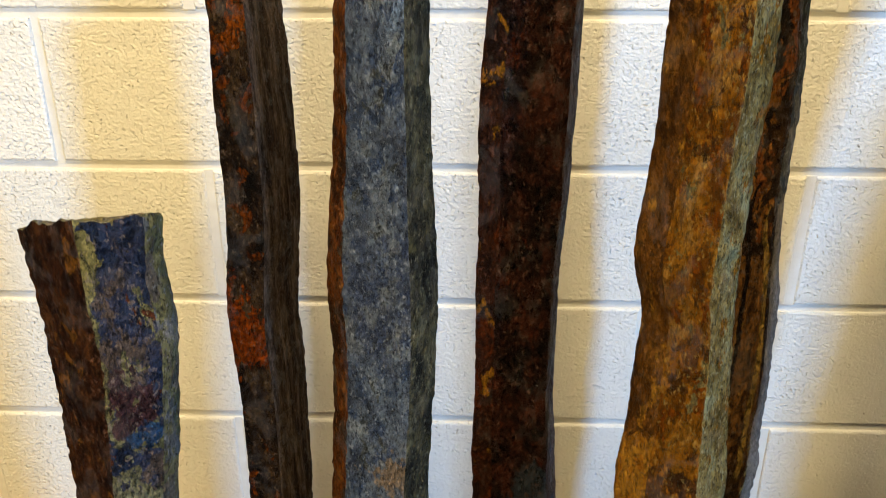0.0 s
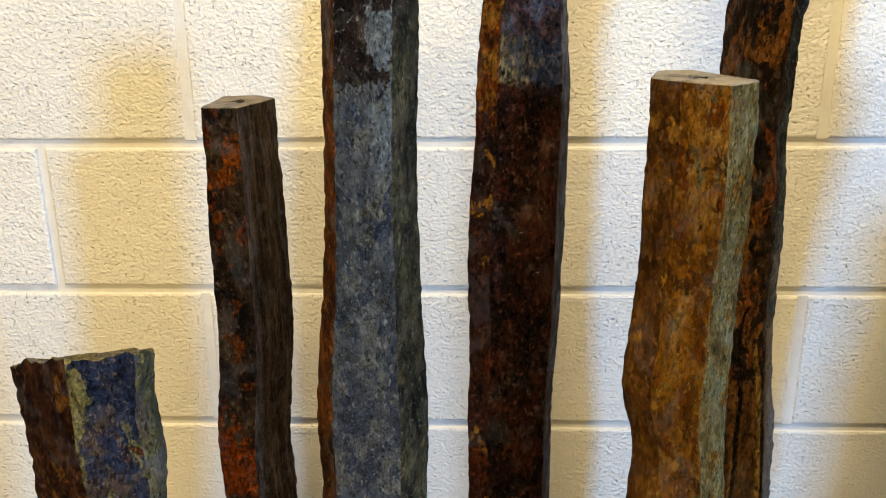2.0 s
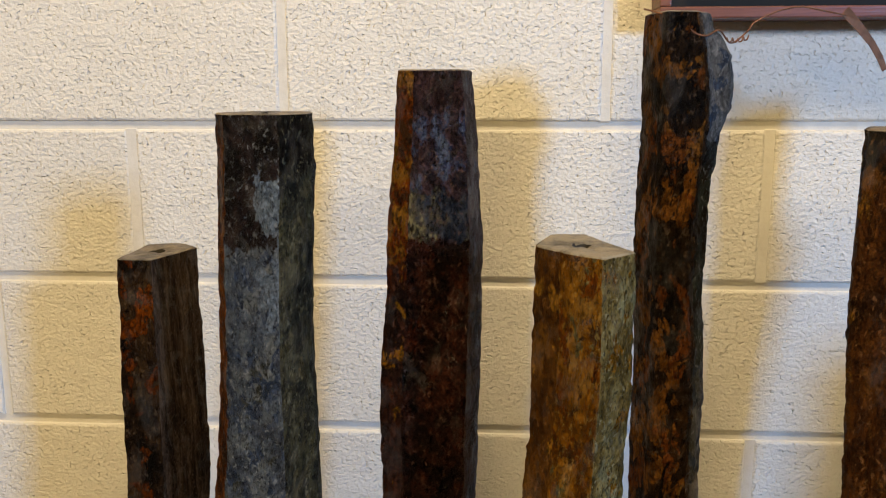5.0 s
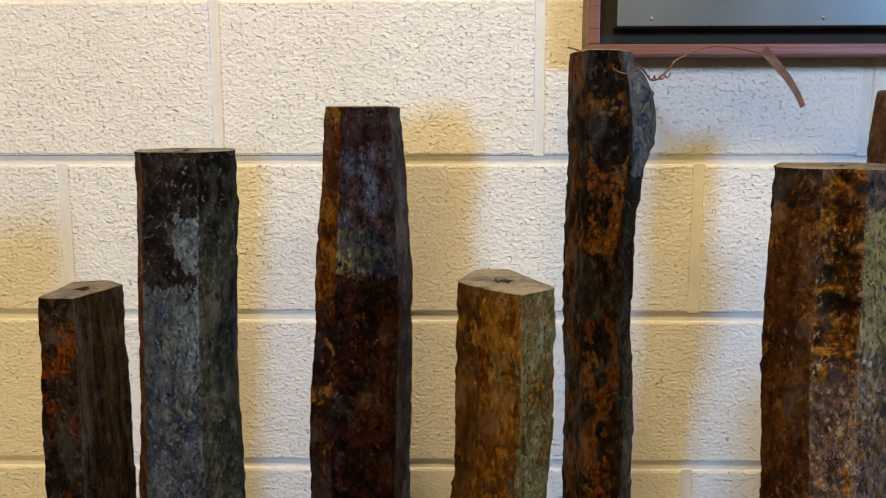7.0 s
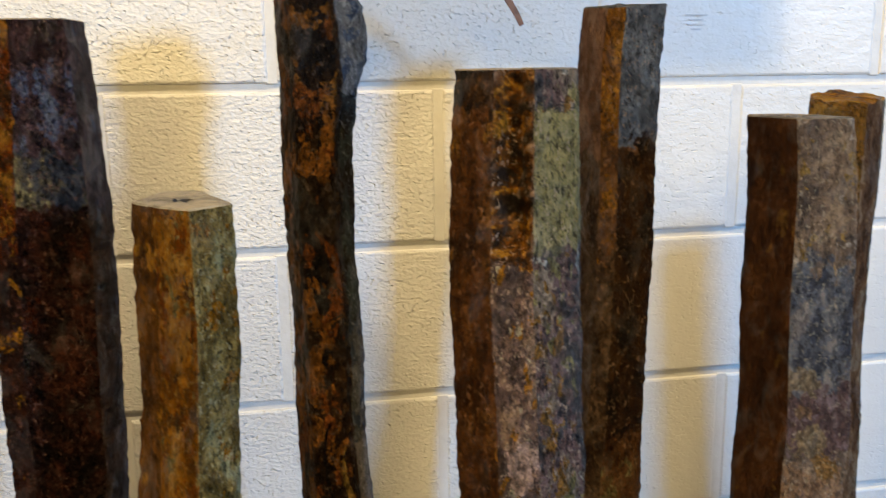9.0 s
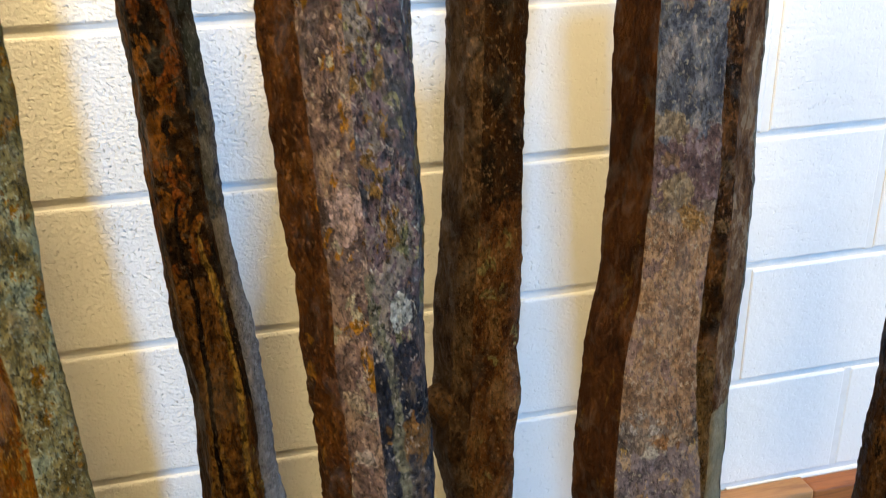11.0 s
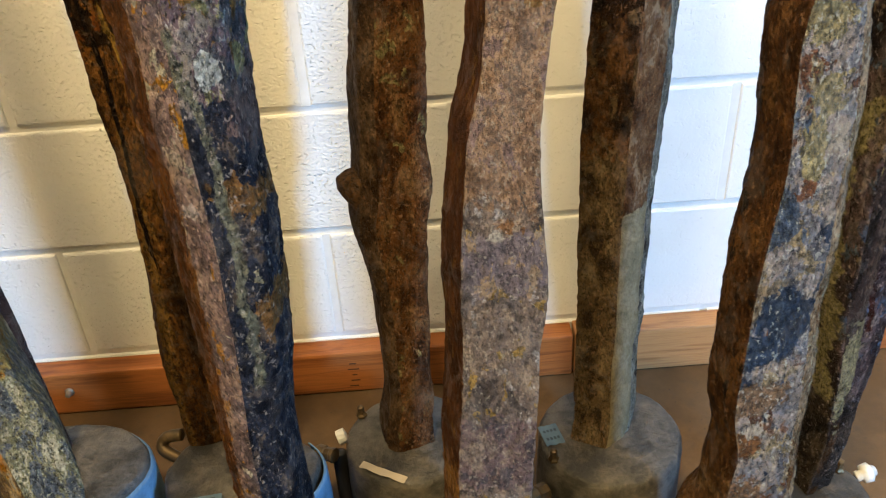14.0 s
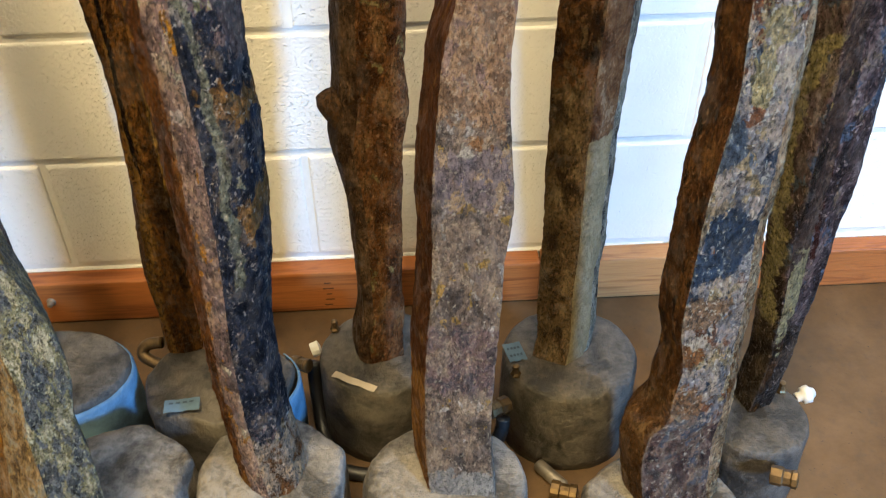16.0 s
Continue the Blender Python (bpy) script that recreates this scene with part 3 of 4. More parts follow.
C2 = stone("rind_slate_blue", [(0.06, 0.065, 0.078), (0.105, 0.12, 0.145), (0.145, 0.162, 0.185), (0.19, 0.2, 0.2)], grain=(1, 1, 0.5), scale=46, shift=7.0, speck=0.5, spots=[(BLUE, 0.48), ((0.1, 0.1, 0.085), 0.25)], rough=(0.3, 0.65),
           zones=[(0.74, 0.06, 0.06, [(0.055, 0.062, 0.085), (0.082, 0.096, 0.135), (0.12, 0.13, 0.15), (0.17, 0.175, 0.17)]), (1.14, 0.11, 0.016, [BLACK, (0.035, 0.025, 0.022), (0.06, 0.045, 0.04)])], blobs=[(0.035, 1.06, 0.012, 0.02, PALE_BLUE), (0.04, 1.0, 0.014, 0.03, PALE_BLUE), (0.03, 0.56, 0.02, 0.02, TAN)])
C3 = stone("rind_olive_slate", [(0.02, 0.02, 0.018), (0.06, 0.056, 0.042), (0.11, 0.098, 0.06), (0.16, 0.145, 0.09)], shift=8.0, scale=34, spots=[((0.13, 0.115, 0.06), 0.25)],
           zones=[(1.14, 0.05, 0.012, [BLACK, (0.04, 0.034, 0.025)])])
thing, at = column([(0.13, 0.2219, 0.3175, -0.444), (0.18, 0.2221, 0.3182, -0.441), (0.23, 0.2224, 0.3187, -0.44), (0.281, 0.2223, 0.3199, -0.439), (0.331, 0.2223, 0.321, -0.437), (0.381, 0.2225, 0.3226, -0.437), (0.431, 0.2234, 0.3239, -0.435), (0.481, 0.2251, 0.3247, -0.435), (0.532, 0.2289, 0.3241, -0.433), (0.582, 0.2322, 0.327, -0.432), (0.632, 0.2349, 0.3305, -0.429), (0.682, 0.2363, 0.3331, -0.427), (0.732, 0.2352, 0.3342, -0.425), (0.783, 0.2371, 0.3327, -0.425), (0.833, 0.2421, 0.3306, -0.423), (0.883, 0.247, 0.3292, -0.423), (0.933, 0.2507, 0.3275, -0.424), (0.983, 0.253, 0.3286, -0.425), (1.034, 0.2534, 0.3301, -0.424), (1.084, 0.2551, 0.3319, -0.422), (1.134, 0.2557, 0.3312, -0.421)],
                   [(-0.004, -0.0007), (0.17, -0.024), (0.77, -0.03), (0.992, 0.0075), (0.915, 0.0429), (0.2, 0.05)], sides_of(C1, C2, C3, C3, C1, C1), 3,
                   "tall slate-blue basalt stone with rusty edge and sawn top", rough=0.9)
base(thing, at, 0.272, -0.425, 0.09, 0.088, 0.15, CAST[1], 3, 5)

# maroon column with a bright mottled head
HEAD = [(0.02, 0.016, 0.02), (0.045, 0.027, 0.029), (0.075, 0.05, 0.055), (0.07, 0.08, 0.13), (0.12, 0.14, 0.19)]
D1 = stone("rind_ochre_maroon", [(0.02, 0.011, 0.008), (0.042, 0.019, 0.012), (0.085, 0.028, 0.012)], shift=9.0, zones=[(1.1, 0.11, 0.01, [UMBER, RUST, (0.17, 0.085, 0.022), (0.24, 0.13, 0.035)])], spots=[(OCHRE, 0.2)])
D2 = stone("rind_dark_maroon", [(0.006, 0.0045, 0.004), (0.015, 0.0085, 0.007), (0.034, 0.015, 0.011), (0.065, 0.027, 0.018)], shift=10.0, rough=(0.2, 0.55), speck=0.6, spots=[((0.065, 0.022, 0.012), 0.22)],
           zones=[(1.11, 0.095, 0.006, HEAD), (1.165, 0.028, 0.008, [(0.03, 0.018, 0.018), (0.065, 0.04, 0.042)]), (1.035, 0.022, 0.012, [NAVY, (0.05, 0.055, 0.07), (0.09, 0.08, 0.06), (0.24, 0.215, 0.12)])], blobs=[(0.02, 0.43, 0.03, 0.03, (0.04, 0.05, 0.07))])
D3 = stone("rind_purple_brown", [(0.03, 0.02, 0.018), (0.075, 0.05, 0.045), (0.12, 0.085, 0.075)], shift=11.0, rough=(0.3, 0.55), spots=[(BLUE, 0.18)])
thing, at = column([(0.13, 0.3698, 0.4693, -0.283), (0.18, 0.3689, 0.4684, -0.286), (0.229, 0.3677, 0.4675, -0.287), (0.279, 0.3665, 0.467, -0.289), (0.328, 0.3656, 0.4667, -0.291), (0.378, 0.3645, 0.4673, -0.292), (0.427, 0.3639, 0.4632, -0.291), (0.477, 0.3622, 0.4604, -0.294), (0.526, 0.3639, 0.4562, -0.294), (0.576, 0.3648, 0.4552, -0.293), (0.625, 0.3643, 0.4556, -0.292), (0.675, 0.3639, 0.4551, -0.292), (0.724, 0.3658, 0.4576, -0.29), (0.774, 0.366, 0.4603, -0.289), (0.823, 0.3643, 0.4608, -0.289), (0.873, 0.3647, 0.463, -0.288), (0.922, 0.3677, 0.4637, -0.284), (0.972, 0.3711, 0.4644, -0.283), (1.021, 0.3727, 0.4641, -0.281), (1.071, 0.3764, 0.4612, -0.276), (1.12, 0.3801, 0.4583, -0.272), (1.17, 0.3828, 0.4532, -0.268)],
                   [(0.017, -0.0178), (0.24, -0.024), (0.88, -0.024), (1.006, 0.0182), (0.78, 0.05), (0.2, 0.05)], sides_of(D1, D2, D3, D3, D1, D1), 4,
                   "dark maroon basalt stone with blue and gold mottled head", rough=0.85)
ob = base(thing, at, 0.462, -0.305, 0.115, 0.088, 0.15, CAST[0], 4, blue_arc=(-110, 50))

# golden column
E1 = stone("rind_gold_brown", [(0.08, 0.04, 0.014), (0.14, 0.07, 0.022), (0.2, 0.11, 0.036)], shift=12.0, speck=0.4, spots=[(GOLD, 0.3)], zones=[(0.5, 0.12, 0.02, [OCHRE, GOLD, (0.34, 0.17, 0.04)]), (0.2, 0.09, 0.03, [(0.1, 0.062, 0.03), (0.18, 0.115, 0.055), (0.24, 0.17, 0.095)])])
E2 = stone("rind_gold", [(0.13, 0.058, 0.014), (0.22, 0.108, 0.023), (0.28, 0.15, 0.034), (0.32, 0.195, 0.06)], shift=13.0, scale=38, speck=0.4, spots=[((0.2, 0.075, 0.018), 0.3), ((0.11, 0.055, 0.02), 0.25), (OLIVE, 0.2)],
           zones=[(0.55, 0.06, 0.02, [UMBER, BROWN, OCHRE]), (0.26, 0.16, 0.03, [(0.1, 0.068, 0.038), (0.2, 0.14, 0.073), (0.3, 0.22, 0.12), (0.27, 0.25, 0.2)])])
E3 = stone("rind_pale_green", [(0.13, 0.095, 0.035), (0.21, 0.16, 0.065), (0.27, 0.225, 0.105), (0.28, 0.275, 0.17)], shift=14.0, scale=40, spots=[(OCHRE, 0.3)],
           zones=[(0.3, 0.2, 0.03, [(0.06, 0.068, 0.076), (0.125, 0.13, 0.135), (0.2, 0.185, 0.11), (0.36, 0.33, 0.24)], 0.35)])
thing, at = column([(0.13, 0.4974, 0.6072, -0.587), (0.18, 0.5027, 0.6143, -0.572), (0.23, 0.508, 0.6186, -0.557), (0.28, 0.5134, 0.6172, -0.542), (0.33, 0.518, 0.609, -0.527), (0.381, 0.5155, 0.6133, -0.513), (0.431, 0.5045, 0.6033, -0.499), (0.481, 0.4984, 0.5823, -0.485), (0.531, 0.4961, 0.568, -0.473), (0.581, 0.4966, 0.5758, -0.464), (0.631, 0.5023, 0.573, -0.458), (0.681, 0.5052, 0.5713, -0.452), (0.731, 0.5084, 0.5693, -0.446), (0.781, 0.4973, 0.5671, -0.442), (0.832, 0.5026, 0.5695, -0.436), (0.882, 0.5072, 0.5712, -0.431), (0.932, 0.508, 0.5751, -0.429), (0.982, 0.5096, 0.5753, -0.427), (1.032, 0.51, 0.5744, -0.422)],
                   [(-0.035, -0.0057), (0.25, -0.03), (0.71, -0.06), (1.132, -0.0325), (0.662, 0.0492), (0.2, 0.046)], sides_of(E1, E2, E3, E3, E1, E1), 5,
                   "golden ochre basalt stone with pale green side and sawn top", rough=1.0, sawn=SAWN_PALE)
base(thing, at, 0.6, -0.495, 0.096, 0.092, 0.15, CAST[1], 5, 6, "rough grey stone base")

# tall dark column with orange patches, bluish flake at the head
F1 = stone("rind_black_orange", [BLACK, (0.022, 0.014, 0.009), (0.045, 0.026, 0.013)], seams=[(((0.018, 0.412), (0.02, 0.468), (0.02, 0.589), (0.015, 0.683), (0.01, 0.763)), 0.0034, (0.24, 0.165, 0.055), 0.45), (((-0.008, 0.432), (-0.001, 0.544), (-0.006, 0.68), (-0.003, 0.79)), 0.0026, (0.012, 0.009, 0.008), 0.3)], shift=15.0, scale=22, spots=[((0.19, 0.095, 0.032), 0.62), ((0.15, 0.062, 0.024), 0.42)], rough=(0.4, 0.7),
           zones=[(0.3, 0.4, 0.03, [(0.03, 0.018, 0.009), (0.09, 0.048, 0.02), (0.13, 0.07, 0.028), (0.19, 0.12, 0.045)], 0.1)])
F2 = stone("rind_blue_grey", [(0.09, 0.09, 0.09), (0.16, 0.16, 0.165), (0.24, 0.24, 0.245)], shift=16.0, rough=(0.55, 0.85), speck=0.3, spots=[(BLUE, 0.36)],
           zones=[(1.0, 0.11, 0.02, [(0.025, 0.02, 0.016), (0.05, 0.06, 0.06)]), (0.4, 0.36, 0.02, [(0.19, 0.17, 0.155), (0.24, 0.22, 0.2)])])
F3 = stone("rind_yellow_seam", [UMBER, BROWN, (0.16, 0.095, 0.035)], shift=17.0, grain=(1.6, 1.6, 0.15), spots=[(LIME, 0.36)], zones=[(0.9, 0.35, 0.03, [BLACK, UMBER])])
thing, at = column([(0.095, 0.6417, 0.6958, -0.246), (0.149, 0.6182, 0.6983, -0.247), (0.202, 0.6177, 0.7039, -0.246), (0.256, 0.6135, 0.7089, -0.247), (0.31, 0.6175, 0.7121, -0.247), (0.363, 0.6228, 0.7144, -0.246), (0.417, 0.6284, 0.7156, -0.248), (0.471, 0.6303, 0.7115, -0.249), (0.524, 0.6344, 0.7119, -0.248), (0.578, 0.633, 0.7099, -0.247), (0.632, 0.628, 0.7074, -0.247), (0.685, 0.6276, 0.7012, -0.246), (0.739, 0.6268, 0.6959, -0.246), (0.793, 0.626, 0.6937, -0.246), (0.846, 0.6259, 0.6943, -0.244), (0.9, 0.6269, 0.6917, -0.243), (0.954, 0.6243, 0.6892, -0.238), (1.007, 0.6234, 0.6904, -0.24), (1.061, 0.6233, 0.6892, -0.243), (1.115, 0.6246, 0.6959, -0.246), (1.168, 0.624, 0.6914, -0.247), (1.222, 0.6233, 0.6796, -0.249)],
                   [(-0.107, 0.0195), (0.106, -0.031), (0.66, -0.024), (0.74, -0.016), (0.948, 0.0032), (0.7, 0.055), (0.12, 0.05)], sides_of(F1, F1, F3, F2, F2, F1, F1), 6,
                   "tall dark basalt stone with orange patches and grey flaked side", rough=1.15)
F_AT = at
edge = [(0.66, 1.217), (0.675, 1.214), (0.689, 1.203), (0.699, 1.184), (0.703, 1.158), (0.7015, 1.135), (0.694, 1.116), (0.6885, 1.098), (0.68, 1.076), (0.664, 1.056)]
bm = bmesh.new()
rows = []
for i in range(len(edge) - 1):
    for k in range(6):
        f = k / 6
        x, z = (edge[i][j] * (1 - f) + edge[i + 1][j] * f for j in (0, 1))
        x += 0.0016 * noise.noise((z * 160, 2.0, 0.0))
        rows.append([bm.verts.new((x * (1 - g) + 0.655 * g - at[0], -0.243 + yy + 0.002 * noise.noise((z * 70, g * 3, 1.0)) - at[1], z)) for g, yy in ((0.9, -0.018), (0.45, -0.013), (0.12, -0.006), (0.0, 0.004), (0.1, 0.03), (0.9, 0.035))])
for a, b in zip(rows, rows[1:]):
    for j in range(5):
        bm.faces.new((a[j], b[j], b[j + 1], a[j + 1]))
bm.faces.new(rows[0])
bm.faces.new(rows[-1][::-1])
part("flake", bm, F2, thing, "blue-grey flaked edge", True)
ob = base(thing, at, 0.702, -0.325, 0.107, 0.082, 0.14, CAST[0], 6, 7, "grey concrete base with blue tape label", blue_arc=(-35, 40))

# broad brown and blue column
G1 = stone("rind_rust_brown", [(0.04, 0.02, 0.01), (0.075, 0.033, 0.014), (0.1, 0.046, 0.018), (0.15, 0.075, 0.027)], gamma=1.04, shift=18.0, scale=34, grain=(1.3, 1.3, 0.3), spots=[((0.24, 0.13, 0.035), 0.16)], zones=[(1.115, 0.02, 0.01, [BLACK, UMBER])])
G2 = stone("rind_pink_mauve", [(0.07, 0.05, 0.042), (0.13, 0.09, 0.078), (0.2, 0.14, 0.11), (0.26, 0.19, 0.14)], gamma=1.04, seams=[(((0.01, 0.458), (0.017, 0.537), (0.013, 0.629), (0.007, 0.728), (0.002, 0.801)), 0.004, (0.15, 0.14, 0.095), 0.35)], shift=19.0, scale=32, speck=0.45, spots=[(OCHRE, 0.25), (CREAM, 0.2)],
           zones=[(1.07, 0.085, 0.012, [BLACK, UMBER, (0.13, 0.055, 0.016), (0.3, 0.16, 0.035)], 1.8)], blobs=[(-0.011, 0.652, 0.007, 0.009, (0.34, 0.29, 0.25)), (-0.017, 0.695, 0.006, 0.01, (0.33, 0.27, 0.2)), (-0.012, 0.843, 0.008, 0.016, (0.36, 0.27, 0.24))])
G3 = stone("rind_navy_gold", [(0.022, 0.024, 0.03), (0.06, 0.06, 0.065), MAUVE, (0.18, 0.15, 0.12)], gamma=1.04, seams=[(((0.012, 0.457), (0.019, 0.536), (0.015, 0.628), (0.01, 0.728), (0.004, 0.801)), 0.005, (0.15, 0.14, 0.095), 0.35)], shift=20.0, scale=30, spots=[((0.2, 0.12, 0.045), 0.42), (OLIVE, 0.32), ((0.32, 0.32, 0.29), 0.16)],
           zones=[(0.49, 0.25, 0.035, [(0.01, 0.011, 0.015), (0.018, 0.02, 0.027), (0.03, 0.032, 0.042), (0.09, 0.07, 0.055)]), (1.045, 0.05, 0.008, [OLIVE, (0.22, 0.205, 0.12)]), (0.17, 0.06, 0.02, [BROWN, WARM_GREY, TAN])], blobs=[(0.024, 0.662, 0.012, 0.018, (0.17, 0.095, 0.04)), (0.045, 0.65, 0.01, 0.011, (0.17, 0.095, 0.04)), (0.042, 0.543, 0.018, 0.024, (0.17, 0.095, 0.04)), (0.041, 0.714, 0.016, 0.024, (0.12, 0.085, 0.075)), (0.019, 0.762, 0.01, 0.014, (0.33, 0.33, 0.29)), (0.027, 0.578, 0.006, 0.01, (0.25, 0.22, 0.14))])
thing, at = column([(0.12, 0.756, 0.84, -0.5), (0.17, 0.749, 0.829, -0.489), (0.22, 0.745, 0.8215, -0.482), (0.27, 0.7417, 0.8179, -0.478), (0.321, 0.7417, 0.8186, -0.481), (0.371, 0.743, 0.8191, -0.482), (0.421, 0.745, 0.8229, -0.483), (0.471, 0.7461, 0.8293, -0.485), (0.521, 0.7465, 0.8341, -0.485), (0.571, 0.7464, 0.8375, -0.485), (0.622, 0.7465, 0.8391, -0.483), (0.672, 0.7462, 0.8362, -0.482), (0.722, 0.7434, 0.8372, -0.48), (0.772, 0.7441, 0.8387, -0.477), (0.822, 0.7407, 0.8419, -0.477), (0.872, 0.7394, 0.8402, -0.474), (0.922, 0.738, 0.84, -0.47), (0.973, 0.7366, 0.84, -0.465), (1.023, 0.7389, 0.8411, -0.459), (1.073, 0.7421, 0.8415, -0.454), (1.123, 0.7461, 0.8417, -0.447)],
                   [(-0.02, -0.0034), (0.22, -0.032), (0.5, -0.044), (0.886, -0.0287), (1.009, 0.0107), (0.871, 0.0475), (0.2, 0.05)], sides_of(G1, G2, G3, G3, G3, G1, G1), 7,
                   "broad basalt stone, rust-brown and mauve, black and gold patches", rough=1.25, ledges=[(0.995, 1, -0.011)], lumps=[(0.40, 1.112, 0.006, -0.005), (0.45, 1.1, 0.005, 0.006), (0.38, 1.083, 0.006, -0.007), (0.46, 1.068, 0.005, 0.006), (0.4, 1.052, 0.006, -0.006), (0.46, 1.036, 0.005, 0.006), (0.4, 1.02, 0.006, -0.006), (0.5, 1.005, 0.004, 0.004)])
base(thing, at, 0.789, -0.492, 0.092, 0.09, 0.145, CAST[1], 7, 6, "rough grey stone base")

# slim brown column with a knob
H0 = stone("rind_pink_brown", [(0.09, 0.052, 0.038), (0.14, 0.085, 0.062), (0.19, 0.12, 0.09)], gamma=1.04, shift=20.5, speck=0.25, zones=[(0.5, 0.54, 0.012, [(0.03, 0.019, 0.013), (0.065, 0.042, 0.028), (0.1, 0.07, 0.048)])])
H1 = stone("rind_brown_ochre", [UMBER, BROWN, (0.13, 0.07, 0.03)], gamma=1.04, shift=21.0, spots=[((0.22, 0.11, 0.025), 0.3)], zones=[(0.5, 0.44, 0.03, [(0.035, 0.021, 0.013), (0.075, 0.048, 0.031), (0.12, 0.082, 0.055)]), (1.14, 0.09, 0.012, [(0.06, 0.03, 0.012), (0.15, 0.07, 0.018), (0.22, 0.115, 0.03)])], blobs=[(-0.02, 0.985, 0.014, 0.03, (0.34, 0.2, 0.05))])
H2 = stone("rind_brown_umber", [(0.035, 0.017, 0.01), (0.085, 0.042, 0.021), (0.13, 0.068, 0.034), (0.17, 0.105, 0.055)], gamma=1.04, shift=22.0, spots=[(OLIVE, 0.15)],
           zones=[(1.15, 0.1, 0.008, [(0.06, 0.062, 0.065), (0.11, 0.113, 0.115), (0.16, 0.165, 0.17)]), (0.9, 0.15, 0.03, [BLACK, (0.035, 0.02, 0.013), UMBER])])
thing, at = column([(0.12, 0.884, 0.9579, -0.297), (0.171, 0.8815, 0.9547, -0.29), (0.221, 0.892, 0.9586, -0.284), (0.272, 0.8939, 0.957, -0.284), (0.323, 0.8914, 0.9599, -0.279), (0.373, 0.8907, 0.9607, -0.276), (0.424, 0.8829, 0.9639, -0.273), (0.475, 0.8732, 0.965, -0.269), (0.525, 0.8799, 0.9736, -0.265), (0.576, 0.8848, 0.971, -0.263), (0.627, 0.8871, 0.9741, -0.261), (0.677, 0.8935, 0.9759, -0.26), (0.728, 0.9002, 0.9772, -0.257), (0.779, 0.9048, 0.9789, -0.254), (0.829, 0.9083, 0.9807, -0.252), (0.88, 0.9112, 0.9825, -0.251), (0.931, 0.9131, 0.9866, -0.248), (0.981, 0.9139, 0.9866, -0.248), (1.032, 0.9157, 0.9876, -0.244), (1.083, 0.9137, 0.9881, -0.246), (1.133, 0.9152, 0.9898, -0.244), (1.184, 0.9201, 0.9937, -0.244)],
                   [(0.03, 0.0231), (0.17, -0.02), (0.39, -0.029), (0.85, -0.02), (1.034, -0.0142), (0.75, 0.045), (0.2, 0.045)], sides_of(H0, H1, H2, H2, H2, H0, H0), 8,
                   "slim dark brown basalt stone with a small broken knob", rough=0.9, top=(0.004, 0.006, 0.001), sawn=H2)
H_AT, H_THING = at, thing
bm = lathe([(0.006, -0.052), (0.016, -0.03), (0.0215, -0.004), (0.018, 0.008), (0.008, 0.012)], 14, Matrix.Translation((0.889 - at[0], -0.266 - at[1], 0.528)) @ Matrix.Rotation(radians(-16), 4, "Y"))
for v in bm.verts:
    v.co += Vector((noise.noise(v.co * 70), noise.noise(v.co * 70 + Vector((3, 0, 0))), noise.noise(v.co * 70 + Vector((0, 5, 0))))) * 0.004
part("knob", bm, [H1], thing, "broken knob of stone", True)
base(thing, at, 0.925, -0.29, 0.09, 0.086, 0.145, CAST[0], 8, label="round dark concrete base with cream tape")

# brown and pinkish-grey column
I1 = stone("rind_red_brown", [(0.03, 0.015, 0.009), (0.06, 0.028, 0.015), (0.09, 0.043, 0.021)], gamma=1.04, shift=23.0, rough=(0.5, 0.8), speck=0.25, spots=[((0.14, 0.08, 0.03), 0.2)], zones=[(0.2, 0.12, 0.03, [BROWN, (0.2, 0.115, 0.045)])])
I2 = stone("rind_pink_grey", [(0.08, 0.066, 0.058), (0.15, 0.12, 0.1), (0.205, 0.16, 0.124), (0.28, 0.225, 0.17)], gamma=1.1, shift=24.0, scale=34, speck=0.32, rough=(0.5, 0.8),
           spots=[((0.27, 0.19, 0.075), 0.22), ((0.36, 0.33, 0.3), 0.2)],
           zones=[(0.7, 0.085, 0.03, [(0.15, 0.1, 0.066), (0.225, 0.152, 0.1), (0.285, 0.2, 0.132), (0.2, 0.142, 0.12)]), (0.905, 0.055, 0.03, [(0.06, 0.065, 0.085), (0.125, 0.135, 0.16), (0.2, 0.185, 0.185)]), (0.83, 0.03, 0.02, [(0.08, 0.06, 0.065), MAUVE, (0.19, 0.15, 0.16)]), (0.56, 0.03, 0.02, [(0.1, 0.085, 0.09), (0.17, 0.14, 0.14), TAN]), (0.35, 0.045, 0.02, [(0.08, 0.068, 0.072), (0.15, 0.11, 0.105), (0.22, 0.175, 0.14)]), (0.15, 0.04, 0.015, [GREY, (0.28, 0.27, 0.25)])],
           blobs=[(0.038, 0.813, 0.014, 0.011, (0.22, 0.175, 0.12)), (0.049, 0.788, 0.009, 0.009, (0.26, 0.17, 0.08)), (0.026, 0.597, 0.011, 0.007, (0.22, 0.13, 0.07)), (0.015, 0.588, 0.008, 0.006, (0.38, 0.35, 0.3)), (0.03, 0.86, 0.016, 0.011, (0.22, 0.18, 0.13)), (0.035, 0.835, 0.009, 0.008, (0.2, 0.14, 0.095))])
